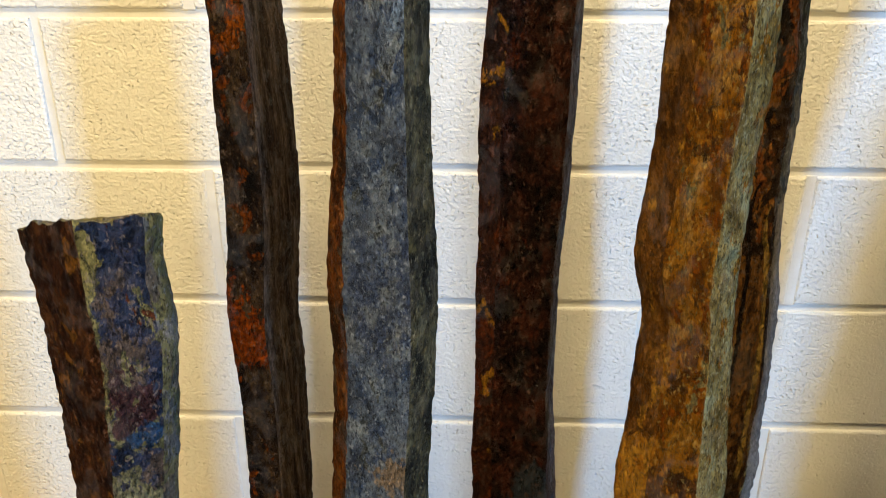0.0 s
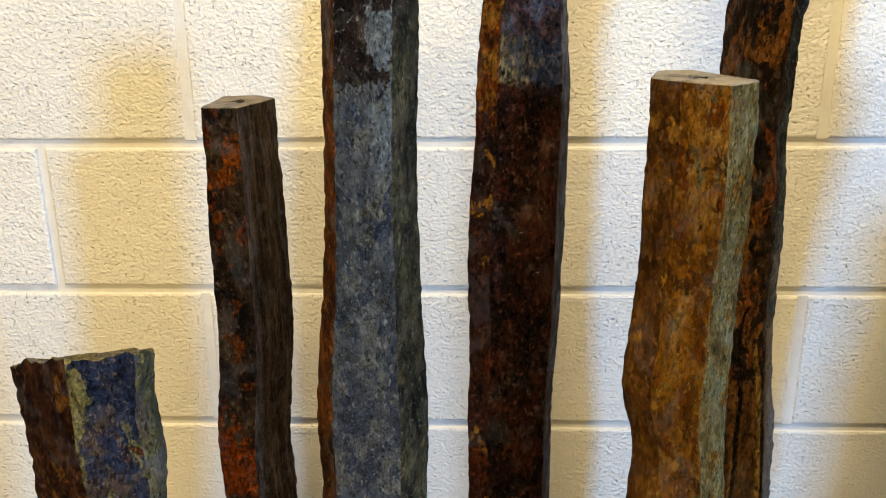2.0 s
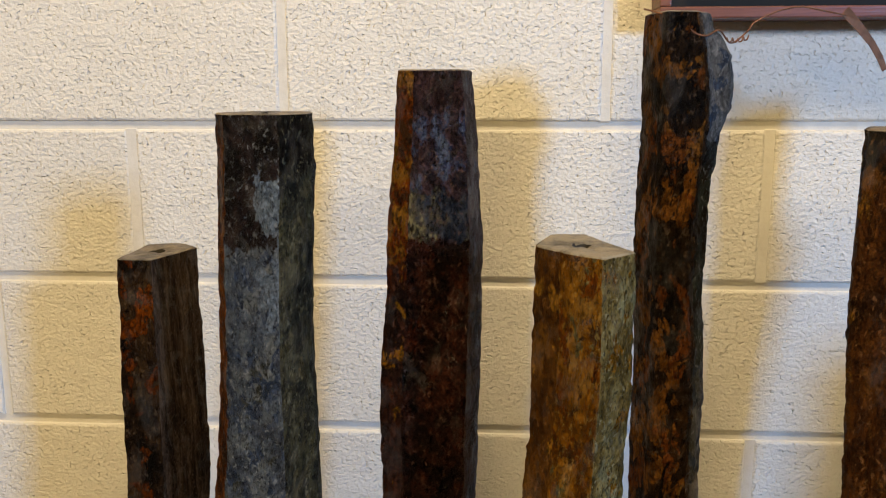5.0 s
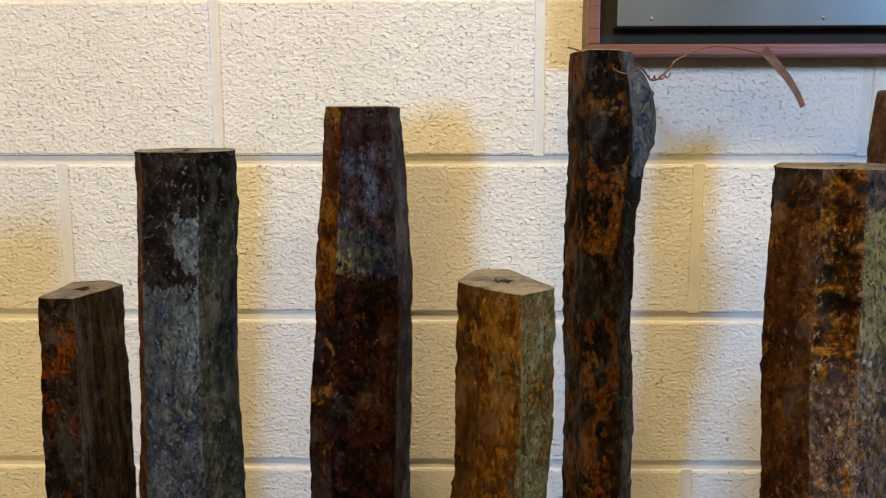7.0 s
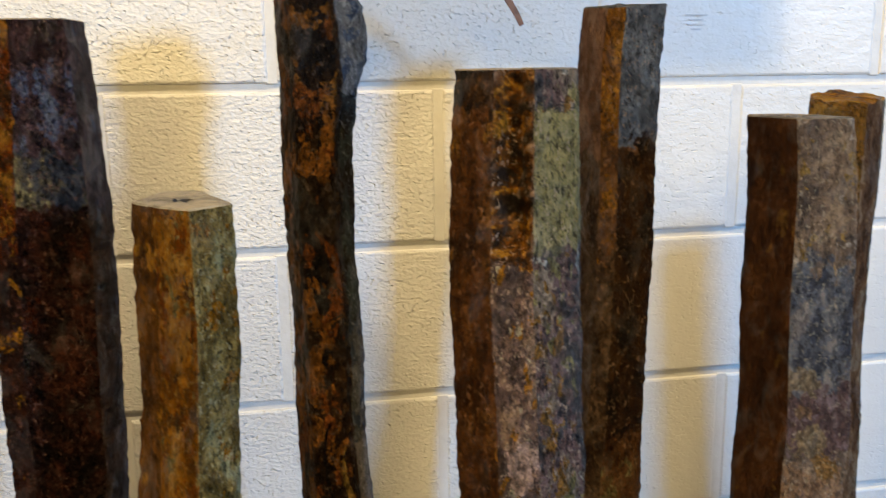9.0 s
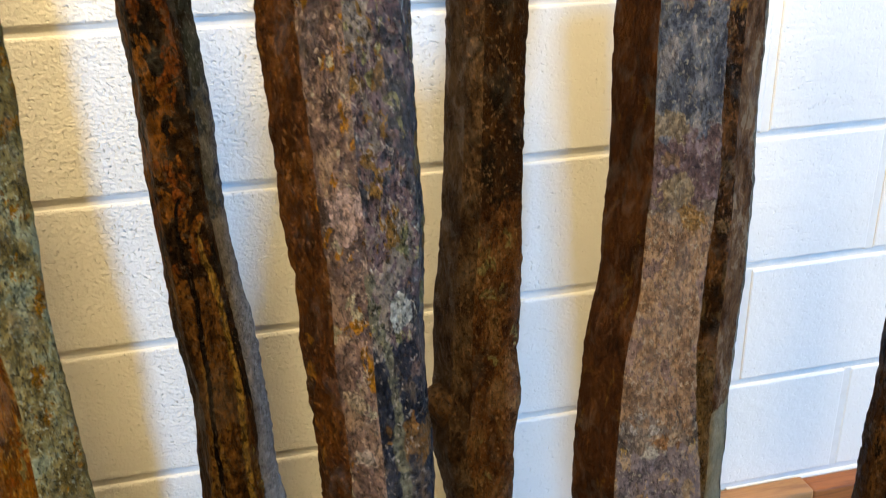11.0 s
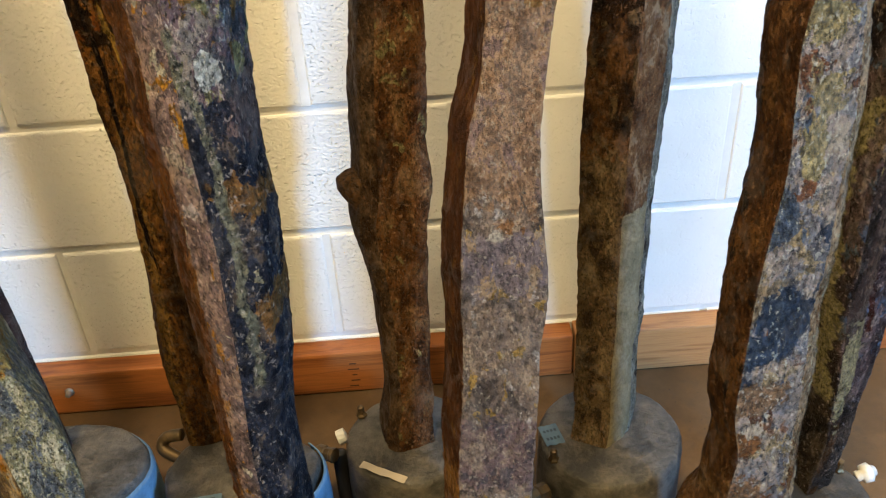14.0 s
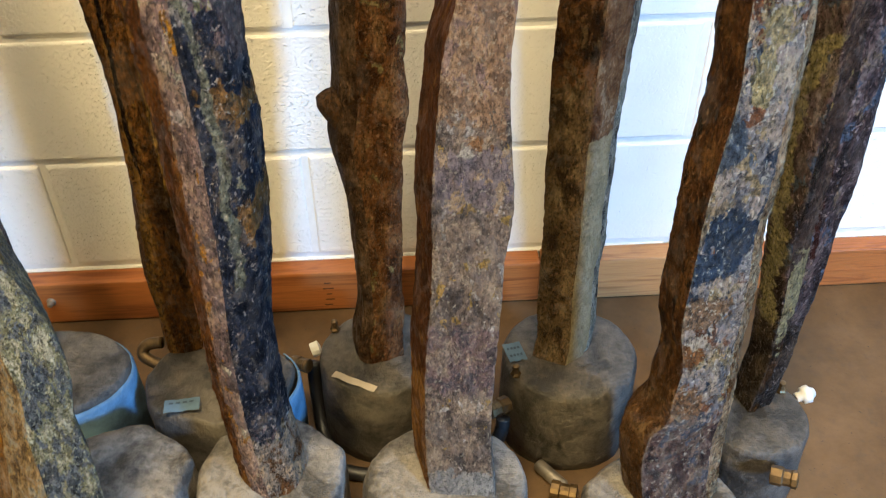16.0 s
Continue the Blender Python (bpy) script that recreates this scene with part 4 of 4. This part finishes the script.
thing, at = column([(0.12, 0.9609, 1.0657, -0.518), (0.171, 0.9531, 1.061, -0.508), (0.221, 0.9518, 1.057, -0.503), (0.272, 0.9529, 1.0559, -0.497), (0.322, 0.9538, 1.0583, -0.49), (0.373, 0.9573, 1.0608, -0.485), (0.423, 0.9625, 1.0646, -0.48), (0.474, 0.9656, 1.0667, -0.471), (0.524, 0.9638, 1.074, -0.463), (0.575, 0.9688, 1.0717, -0.457), (0.625, 0.9766, 1.0675, -0.45), (0.676, 0.9837, 1.067, -0.444), (0.726, 0.9982, 1.0719, -0.436), (0.777, 1.0035, 1.0792, -0.428), (0.827, 1.0103, 1.0865, -0.42), (0.878, 1.0128, 1.0872, -0.413), (0.928, 1.0149, 1.0906, -0.406), (0.979, 1.0201, 1.0929, -0.399), (1.029, 1.0257, 1.0953, -0.39), (1.08, 1.0255, 1.0933, -0.384)],
                   [(0.104, 0.0283), (0.24, -0.034), (0.956, -0.0432), (0.976, 0.0002), (0.85, 0.04), (0.261, 0.0475)], sides_of(I1, I2, I2, I1, I1, I1), 9,
                   "basalt stone with red-brown side and pinkish grey and blue face", rough=0.95)
base(thing, at, 1.0, -0.522, 0.102, 0.092, 0.15, CAST[1], 9, 0, "rough pale grey concrete base", lip=0.01)

# dark column with a pale bare strip
J1 = stone("rind_black_brown", [BLACK, (0.03, 0.017, 0.01), (0.075, 0.04, 0.02), (0.12, 0.066, 0.033)], gamma=1.04, shift=25.0, spots=[((0.12, 0.085, 0.05), 0.3)], zones=[(1.05, 0.12, 0.03, [(0.09, 0.055, 0.02), (0.18, 0.1, 0.03), (0.22, 0.14, 0.045)]), (0.3, 0.26, 0.03, [(0.03, 0.021, 0.014), (0.09, 0.062, 0.036), (0.13, 0.095, 0.057), (0.17, 0.13, 0.08)])])
J2 = stone("rind_rust_speckled", [(0.05, 0.025, 0.013), (0.1, 0.055, 0.03), (0.15, 0.09, 0.05), (0.24, 0.18, 0.12)], gamma=1.04, shift=26.0, spots=[], zones=[(0.3, 0.195, 0.008, [(0.2, 0.175, 0.115), (0.24, 0.21, 0.14), (0.27, 0.24, 0.165)])], speck=0.15, rough=(0.55, 0.85))
J3 = stone("rind_grey_edge", [(0.09, 0.085, 0.075), (0.17, 0.16, 0.13), (0.25, 0.235, 0.19)], gamma=1.04, shift=27.0, spots=[(BLACK, 0.3)])
thing, at = column([(0.13, 1.134, 1.2158, -0.316), (0.181, 1.1416, 1.221, -0.312), (0.231, 1.1397, 1.2201, -0.31), (0.282, 1.1391, 1.2171, -0.31), (0.332, 1.1398, 1.2226, -0.305), (0.383, 1.1401, 1.2203, -0.303), (0.433, 1.1382, 1.2217, -0.302), (0.484, 1.138, 1.2216, -0.299), (0.534, 1.138, 1.2251, -0.296), (0.585, 1.138, 1.2277, -0.292), (0.635, 1.1392, 1.2301, -0.292), (0.686, 1.1424, 1.2314, -0.288), (0.736, 1.1459, 1.2334, -0.284), (0.787, 1.1462, 1.2309, -0.281), (0.837, 1.1452, 1.2305, -0.279), (0.888, 1.1448, 1.233, -0.276), (0.938, 1.145, 1.2357, -0.272), (0.989, 1.1466, 1.241, -0.269), (1.039, 1.1493, 1.2435, -0.267), (1.09, 1.1538, 1.2458, -0.263)],
                   [(-0.03, -0.0058), (0.5, -0.03), (0.901, -0.0063), (1.041, 0.0105), (0.7, 0.05), (0.219, 0.031)], sides_of(J1, J2, J3, J3, J1, J1), 10,
                   "dark brown basalt stone with pale tan bare strip low down", rough=0.9, sawn=stone("rind_ochre_break", [BROWN, OCHRE, GOLD], shift=28.0), top=(0.0, 0.012, 0.004), hole=False)
J_AT, J_THING = at, thing
base(thing, at, 1.19, -0.312, 0.096, 0.095, 0.145, CAST[0], 10, label="round grey concrete base with blue tape label")

# column with mottled blue face and flared foot
K1 = stone("rind_rust_side", [(0.035, 0.018, 0.01), (0.07, 0.036, 0.018), (0.115, 0.064, 0.03)], gamma=1.04, shift=29.0, spots=[(BLACK, 0.25)], zones=[(0.24, 0.1, 0.03, [UMBER, (0.09, 0.05, 0.024), (0.15, 0.1, 0.055)])])
K2 = stone("rind_blue_mottled", [(0.075, 0.076, 0.088), (0.155, 0.148, 0.152), (0.225, 0.19, 0.165), (0.31, 0.265, 0.205)], gamma=1.04, shift=30.0, scale=27, speck=0.45, rough=(0.3, 0.6), shine=0.6,
           spots=[((0.15, 0.078, 0.047), 0.34), ((0.26, 0.205, 0.125), 0.38), ((0.05, 0.06, 0.082), 0.26), ((0.34, 0.32, 0.28), 0.1)],
           zones=[(0.2, 0.1, 0.04, [(0.03, 0.022, 0.022), (0.085, 0.055, 0.048), (0.15, 0.112, 0.09), (0.065, 0.072, 0.09)])], blobs=[(-0.012, 0.781, 0.02, 0.016, (0.26, 0.215, 0.12)), (0.002, 0.729, 0.012, 0.018, (0.26, 0.215, 0.12)), (-0.002, 0.687, 0.011, 0.026, (0.25, 0.21, 0.115)), (-0.03, 0.62, 0.02, 0.03, (0.085, 0.1, 0.125)), (-0.02, 0.44, 0.028, 0.02, (0.19, 0.13, 0.085)), (-0.025, 0.32, 0.03, 0.022, (0.2, 0.125, 0.075)), (-0.017, 0.501, 0.026, 0.018, (0.045, 0.06, 0.09)), (-0.039, 0.717, 0.02, 0.02, (0.1, 0.12, 0.15)), (-0.028, 0.55, 0.018, 0.018, (0.2, 0.16, 0.11)), (-0.021, 0.389, 0.022, 0.016, (0.17, 0.09, 0.045)), (0.005, 0.535, 0.024, 0.02, (0.04, 0.052, 0.075))])
K3 = stone("rind_pale_edge", [BROWN, (0.2, 0.14, 0.085), TAN, (0.33, 0.25, 0.16)], gamma=1.04, shift=31.0)
thing, at = column([(0.12, 1.2052, 1.3248, -0.541), (0.171, 1.1977, 1.3214, -0.54), (0.221, 1.1905, 1.3165, -0.538), (0.268, 1.195, 1.3122, -0.538), (0.286, 1.212, 1.3112, -0.538), (0.322, 1.2165, 1.31, -0.537), (0.373, 1.2206, 1.3046, -0.537), (0.424, 1.2092, 1.3059, -0.535), (0.474, 1.2091, 1.3035, -0.534), (0.525, 1.2115, 1.2981, -0.531), (0.575, 1.2119, 1.3013, -0.529), (0.626, 1.218, 1.3002, -0.526), (0.676, 1.2241, 1.2996, -0.521), (0.727, 1.2201, 1.2999, -0.518), (0.778, 1.2196, 1.2917, -0.517), (0.828, 1.2315, 1.2881, -0.514), (0.879, 1.2336, 1.2835, -0.51), (0.929, 1.2322, 1.2779, -0.506), (0.98, 1.2297, 1.2726, -0.503)],
                   [(0.089, 0.0097), (0.21, -0.036), (0.853, -0.0298), (1.011, -0.0171), (0.95, 0.03), (0.233, 0.0378)], sides_of(K1, K2, K3, K1, K1, K1), 11,
                   "basalt stone with rusty side and mottled blue and gold face", rough=1.1)
K_AT, K_THING = at, thing
base(thing, at, 1.252, -0.578, 0.1, 0.095, 0.14, CAST[1], 11, 6, "rough tan stone base")

# dark column with a yellow seam
L1 = stone("rind_plum", [(0.018, 0.014, 0.016), (0.045, 0.034, 0.036), (0.1, 0.072, 0.074), (0.17, 0.14, 0.135)], gamma=1.04, seams=[(((-0.024, 0.278), (-0.027, 0.384), (-0.046, 0.494), (-0.05, 0.582), (-0.039, 0.666)), 0.0052, (0.27, 0.24, 0.135), 0.95), (((0.003, 0.382), (-0.002, 0.455), (-0.015, 0.561), (-0.021, 0.665)), 0.004, (0.05, 0.02, 0.016), 0.8)], shift=32.0, spots=[((0.2, 0.16, 0.12), 0.2), (BLUE, 0.3)], grain=(1.3, 1.3, 0.25), zones=[(0.18, 0.1, 0.03, [BLACK, (0.035, 0.028, 0.024), (0.07, 0.055, 0.045)])])
L2 = stone("rind_yellow_vein", [BLACK, (0.05, 0.035, 0.03), (0.09, 0.065, 0.05)], gamma=1.04, seams=[(((-0.024, 0.278), (-0.027, 0.384), (-0.046, 0.494), (-0.05, 0.582), (-0.039, 0.666)), 0.0052, (0.27, 0.24, 0.135), 0.95)], shift=33.0, grain=(1.5, 1.5, 0.12), spots=[((0.2, 0.17, 0.08), 0.12)], zones=[(0.17, 0.09, 0.03, [BLACK, UMBER])], blobs=[(-0.008, 0.33, 0.012, 0.075, (0.28, 0.25, 0.15))])
thing, at = column([(0.12, 1.396, 1.456, -0.394), (0.17, 1.398, 1.458, -0.396), (0.22, 1.401, 1.4609, -0.396), (0.27, 1.3954, 1.4624, -0.397), (0.32, 1.3908, 1.4678, -0.397), (0.37, 1.383, 1.4695, -0.397), (0.42, 1.3755, 1.4675, -0.398), (0.47, 1.3729, 1.4714, -0.398), (0.52, 1.3699, 1.4694, -0.398), (0.57, 1.3693, 1.4658, -0.398), (0.62, 1.3685, 1.4604, -0.4), (0.67, 1.364, 1.4527, -0.4), (0.72, 1.3615, 1.4475, -0.4), (0.77, 1.3594, 1.4429, -0.4), (0.82, 1.3574, 1.4389, -0.4), (0.87, 1.3555, 1.4352, -0.401), (0.92, 1.3537, 1.4317, -0.401), (0.97, 1.3518, 1.4283, -0.401), (1.02, 1.35, 1.4248, -0.401)],
                   [(0.04, 0.0044), (0.25, -0.034), (0.5, -0.028), (0.842, -0.02), (0.992, 0.0029), (0.8, 0.045), (0.27, 0.0265)], sides_of(L1, L2, L1, L1, L1, L1, L1), 12,
                   "dark plum basalt stone with yellow-green mineral seam", rough=1.2)
L_AT, L_THING = at, thing
base(thing, at, 1.42, -0.425, 0.073, 0.072, 0.125, CAST[0], 12, label="round grey concrete base")

# ---- along the wall ----
def board(x0, x1, z1, y0, material, label):
    bm = box(x0, x1, y0, -0.002, 0.002, z1, 0.004, 2)
    return tagged(part("timber_board", bm, material), label, "timber board", "boards along the wall foot")


b1 = board(WEST + 0.1, 1.195, 0.086, -0.04, WOOD_A, "orange-brown pine board lying along the wall foot")
board(1.198, 1.565, 0.089, -0.042, WOOD_B, "pale planed pine board lying along the wall foot")
board(1.568, EAST - 0.1, 0.084, -0.038, WOOD_A, "orange-brown pine board lying along the wall foot")
for i in range(5):
    part("finger_joint", box(0.822 + 0.003 * (i % 3), 0.836 + 0.004 * (i % 2), -0.0406, -0.04, 0.014 + i * 0.012, 0.0163 + i * 0.012), JOINT_LINE, b1, "dark finger-joint line")
part("bolt", lathe([(0.0075, 0), (0.008, 0.002), (0.005, 0.004), (0.0045, 0.012), (0.003, 0.013)], 12, Matrix.Translation((0.366, -0.039, 0.05)) @ Matrix.Rotation(radians(90), 4, "X")), STEEL, b1, "zinc bolt head")

# ---- picture frame with a grey panel ----
frame_thing = holder("picture_frame", 0.955, -0.03, 1.5, "dark redwood float frame round a plain grey panel", "picture frame")
FX, FZ0, FZ1, FD = 0.294, -0.267, 0.27, 0.03


def rail(x0, x1, z0, z1):
    part("frame_rail", box(x0, x1, -FD, FD - 0.001, z0, z1, 0.0015), FRAME_WOOD, frame_thing)


rail(-FX, FX, FZ0, FZ0 + 0.013)
rail(-FX, FX, FZ1 - 0.013, FZ1)
rail(-FX, -FX + 0.013, FZ0 + 0.013, FZ1 - 0.013)
rail(FX - 0.013, FX, FZ0 + 0.013, FZ1 - 0.013)
part("backing", box(-FX + 0.013, FX - 0.013, 0.01, 0.02, FZ0 + 0.013, FZ1 - 0.013), DARK_GAP, frame_thing, "dark recessed backing")
panel = part("panel", box(-FX + 0.034, FX - 0.034, -0.022, 0.01, FZ0 + 0.034, FZ1 - 0.034, 0.001), PANEL, frame_thing, "smooth grey panel")
for sx in (-0.22, -0.02, 0.18):
    part("screw", lathe([(0.002, 0), (0.002, 0.001), (0.001, 0.0015)], 8, Matrix.Translation((sx, -0.022, FZ0 + 0.043)) @ Matrix.Rotation(radians(90), 4, "X")), STEEL, panel)

# ---- copper wire and strip on the tall column ----
wire = holder("copper_wire", 0.64, -0.32, 1.22, "thin twisted copper wire looped round the tall stone", "wire")
W = Vector((0.64, -0.32, 1.22))
path = [(0.616, -0.235, 1.228), (0.622, -0.262, 1.223), (0.635, -0.272, 1.217), (0.647, -0.273, 1.211), (0.657, -0.273, 1.203), (0.669, -0.268, 1.201), (0.684, -0.25, 1.207), (0.699, -0.235, 1.196), (0.719, -0.215, 1.208), (0.727, -0.21, 1.217), (0.751, -0.2, 1.228), (0.776, -0.19, 1.233), (0.802, -0.18, 1.23), (0.828, -0.17, 1.226)]
part("strand", tube([Vector(p) - W for p in path], 0.0009, 6, 6), COPPER, wire, "", True)
tw = [(0.694 + 0.0022 * i, -0.239 + 0.002 * i + 0.002 * math.sin(i * 2.1), 1.1985 + 0.0022 * math.cos(i * 2.1) + 0.0006 * max(0, i - 6)) for i in range(13)]
part("twist", tube([Vector(p) - W for p in tw], 0.0008, 6, 4), COPPER, wire, "", True)
bm = bmesh.new()
pts = [(0.828, -0.166, 1.231, 0.0), (0.844, -0.16, 1.217, 0.2), (0.861, -0.155, 1.2, 0.5), (0.872, -0.152, 1.185, 0.3), (0.879, -0.15, 1.172, 0.1)]
prev = None
for i, (x, y, z, tw1) in enumerate(pts):
    a, b = pts[max(0, i - 1)], pts[min(len(pts) - 1, i + 1)]
    d = Vector((b[0] - a[0], b[1] - a[1], b[2] - a[2])).normalized()
    w = Vector((-d.z, tw1 * 0.6, d.x)).normalized() * (0.0052 - 0.0006 * i)
    t = d.cross(w).normalized() * 0.0005
    c = Vector((x, y, z)) - Vector(pts[0][:3])
    row = [bm.verts.new(c + s) for s in (w + t, w - t, -w - t, -w + t)]
    if prev:
        for k in range(4):
            bm.faces.new((prev[k], prev[(k + 1) % 4], row[(k + 1) % 4], row[k]))
    else:
        bm.faces.new(row[::-1])
    prev = row
bm.faces.new(prev)
strip = part("copper_strip", bm, COPPER)
strip.location = pts[0][:3]
tagged(strip, "bent tarnished copper strip hanging from the wire", "copper strip")

# ---- fittings on the bases ----


bpy.context.view_layer.update()


def local(thing_at, x, y, z):
    return (x - thing_at[0], y - thing_at[1], z)


def nut(thing, at, x, y, z):
    ob = part("air_nut", lathe([(0.0075, 0), (0.0078, 0.003), (0.0055, 0.006), (0.0042, 0.011), (0.0048, 0.012), (0.0048, 0.017), (0.002, 0.018)], 6, Matrix.Translation(local(at, x, y, z))), BRASS, thing, "small brass nipple")
    return ob


nut(H_THING, H_AT, 0.858, -0.246, 0.146)
nut(J_THING, J_AT, 1.108, -0.352, 0.145)
nut(L_THING, L_AT, 1.468, -0.39, 0.126)
BARB = [(0.0115, 0), (0.0125, 0.001), (0.0125, 0.014), (0.0105, 0.016), (0.0105, 0.024), (0.0118, 0.026), (0.0118, 0.032), (0.008, 0.033)]


def barb(thing, at, x, y, z, ax, az, s=1.0, label="brass hose barb"):
    m = Matrix.Translation(local(at, x, y, z)) @ Euler((radians(ax), 0, radians(az))).to_matrix().to_4x4() @ Matrix.Diagonal((s, s, s, 1))
    return part("hose_barb", lathe(BARB, 8, m), BRASS, thing, label)


barb(J_THING, J_AT, 1.098, -0.363, 0.1, 85, -62)
barb(K_THING, K_AT, 1.41, -0.516, 0.115, 80, 60, 1.0)
# white plug on the plum column's base
m = Matrix.Translation(local(L_AT, 1.49, -0.396, 0.118)) @ Euler((0, radians(80), radians(10))).to_matrix().to_4x4()
part("plug", lathe([(0.007, 0), (0.007, 0.008), (0.012, 0.009), (0.013, 0.018), (0.009, 0.02), (0.006, 0.026), (0.002, 0.027)], 10, m), WHITE_PLASTIC, L_THING, "white plastic plug", True)

# copper elbow and brass valve on the tall dark column's base
F_THING = [o for o in scene.objects if o.get("label", "").startswith("tall dark basalt")][0]
part("pipe_elbow", tube([local(F_AT, 0.63, -0.285, 0.12), local(F_AT, 0.598, -0.272, 0.125), local(F_AT, 0.583, -0.262, 0.132), local(F_AT, 0.59, -0.255, 0.143), local(F_AT, 0.612, -0.256, 0.147)], 0.0085, 12, 5), BRASS, F_THING, "dull brass pipe elbow", True)
barb(F_THING, F_AT, 0.796, -0.28, 0.118, 80, 60, 0.9)
m = Matrix.Translation(local(F_AT, 0.822, -0.262, 0.122)) @ Euler((0, radians(78), radians(15))).to_matrix().to_4x4()
part("valve_cap", lathe([(0.009, 0), (0.011, 0.001), (0.011, 0.012), (0.006, 0.014)], 12, m), WHITE_PLASTIC, F_THING, "white plastic cap")

# hose lying behind the front bases
hose = tagged(part("garden_hose", tube([(0.823, -0.27, 0.105), (0.826, -0.29, 0.05), (0.835, -0.33, 0.015), (0.86, -0.39, 0.011), (0.95, -0.405, 0.011), (1.06, -0.395, 0.02), (1.085, -0.385, 0.06), (1.09, -0.378, 0.088)], 0.010, 12, 8), BLACK_RUBBER, None, "", True), "black rubber hose lying between the stone bases", "hose")
coupling = tagged(part("hose_coupling", lathe([(0.011, 0), (0.0135, 0.001), (0.0135, 0.012), (0.0115, 0.014), (0.0115, 0.026), (0.013, 0.027), (0.013, 0.036), (0.008, 0.037)], 12), BRASS), "brass hose coupling lying on the floor", "hose coupling")
coupling.matrix_world = Matrix.Translation((1.15, -0.446, 0.0145)) @ Euler((radians(88), 0, radians(70))).to_matrix().to_4x4()
fl = tagged(part("metal_tube", lathe([(0.0085, 0), (0.0095, 0.002), (0.0095, 0.05), (0.006, 0.056)], 14), STEEL, None, "", True), "short steel tube lying beside the hose", "tube")
fl.matrix_world = Matrix.Translation((1.14, -0.4, 0.0105)) @ Euler((radians(89), 0, radians(35))).to_matrix().to_4x4()

# tape labels with unreadable marks


def tape(thing, at, x, y, z, turn, w, h, material, label, bars):
    m = Matrix.Translation(local(at, x, y, z)) @ Matrix.Rotation(radians(turn), 4, "Z")
    bm = bmesh.new()
    for i in range(7):
        for s in (-1, 1):
            bm.verts.new(m @ Vector((-w / 2 + w * i / 6, s * h / 2 + 0.0008 * math.sin(i * 2.3 + s), 0.0008 + 0.0007 * math.sin(i * 1.7))))
    bm.verts.ensure_lookup_table()
    for i in range(6):
        bm.faces.new([bm.verts[k] for k in (2 * i, 2 * i + 2, 2 * i + 3, 2 * i + 1)])
    ob = part("tape_label", bm, material, thing, label, True)
    for row in range(bars):
        for k in range(4):
            q = box(-w * 0.36 + k * w * 0.19, -w * 0.36 + k * w * 0.19 + w * 0.12, h * (0.12 - 0.38 * row), h * (0.24 - 0.38 * row), 0.0018, 0.0021)
            bmesh.ops.transform(q, matrix=m, verts=q.verts)
            part("mark", q, INK, ob)
    return ob


tape(F_THING, F_AT, 0.661, -0.378, 0.146, 6, 0.046, 0.022, BLUE_TAPE, "blue tape with unreadable marks", 1)
tape(J_THING, J_AT, 1.112, -0.312, 0.148, 12, 0.026, 0.036, BLUE_TAPE, "blue tape with unreadable marks", 2)
tape(H_THING, H_AT, 0.888, -0.354, 0.149, -30, 0.066, 0.011, CREAM_TAPE, "strip of cream masking tape", 0)

# printed stamp on one block, too faint to read
FADED = plain("faded_ink", (0.62, 0.63, 0.64), 0.7)
for i in range(4):
    w = 0.03 - 0.007 * (i % 2) - 0.003 * i
    tagged(part("stamp", box(1.155 - w / 2, 1.155 + w / 2, -0.0022, -0.0014, 1.192 - i * 0.006, 1.194 - i * 0.006), FADED), "faint grey printed line on the block wall", "stamp", "faint printed lines")

# ---- blocks of the wall, one by one ----
def block_mesh(length):
    bm = box(0.0055, length - 0.0055, 0.0, 0.19, 0.0055, COURSE - 0.0055)
    bm.normal_update()
    front = [e for e in bm.edges if all(v.co.y < 0.01 for v in e.verts)]
    bmesh.ops.bevel(bm, geom=front, offset=0.0035, segments=2, affect="EDGES", profile=0.5)
    me = bpy.data.meshes.new("block")
    bm.to_mesh(me)
    bm.free()
    me.materials.append(PAINT)
    return me


BLOCK = block_mesh(0.4064)
rnd = random.Random(5)
fill = bmesh.new()
for k in range(-1, 12):
    z = FIRST + k * COURSE
    off = 0.0 if k % 2 == 0 else HALF
    if k >= 0 and z < 2.2:
        for i in range(-6, 11):
            x = i * 0.4064 + off 
            if WEST < x < EAST and (k, i) not in ((3, -1), (0, 1), (2, 1)):
                box(x - 0.008, x + 0.008, 0.0016, 0.0044, z + 0.004, z + COURSE - 0.004, 0.001, 1, bm=fill)
    for i in range(-6, 11):
        a = i * 0.4064 + off
        xa, xb = a, a + 0.4064
        if xa < WEST or xb > EAST or z < -0.15 or z > 2.4:
            continue
        ob = new("block", BLOCK)
        ob.parent = wall
        ob.matrix_world = Matrix.Translation((xa, rnd.uniform(-0.0008, 0.0006), z)) @ Matrix.Rotation(rnd.uniform(-0.002, 0.002), 4, "Z") @ Matrix.Diagonal(((xb - xa) / 0.4064, 1, 1, 1))
part("joint_fill", fill, MORTAR, wall, "painted-over upright joints")
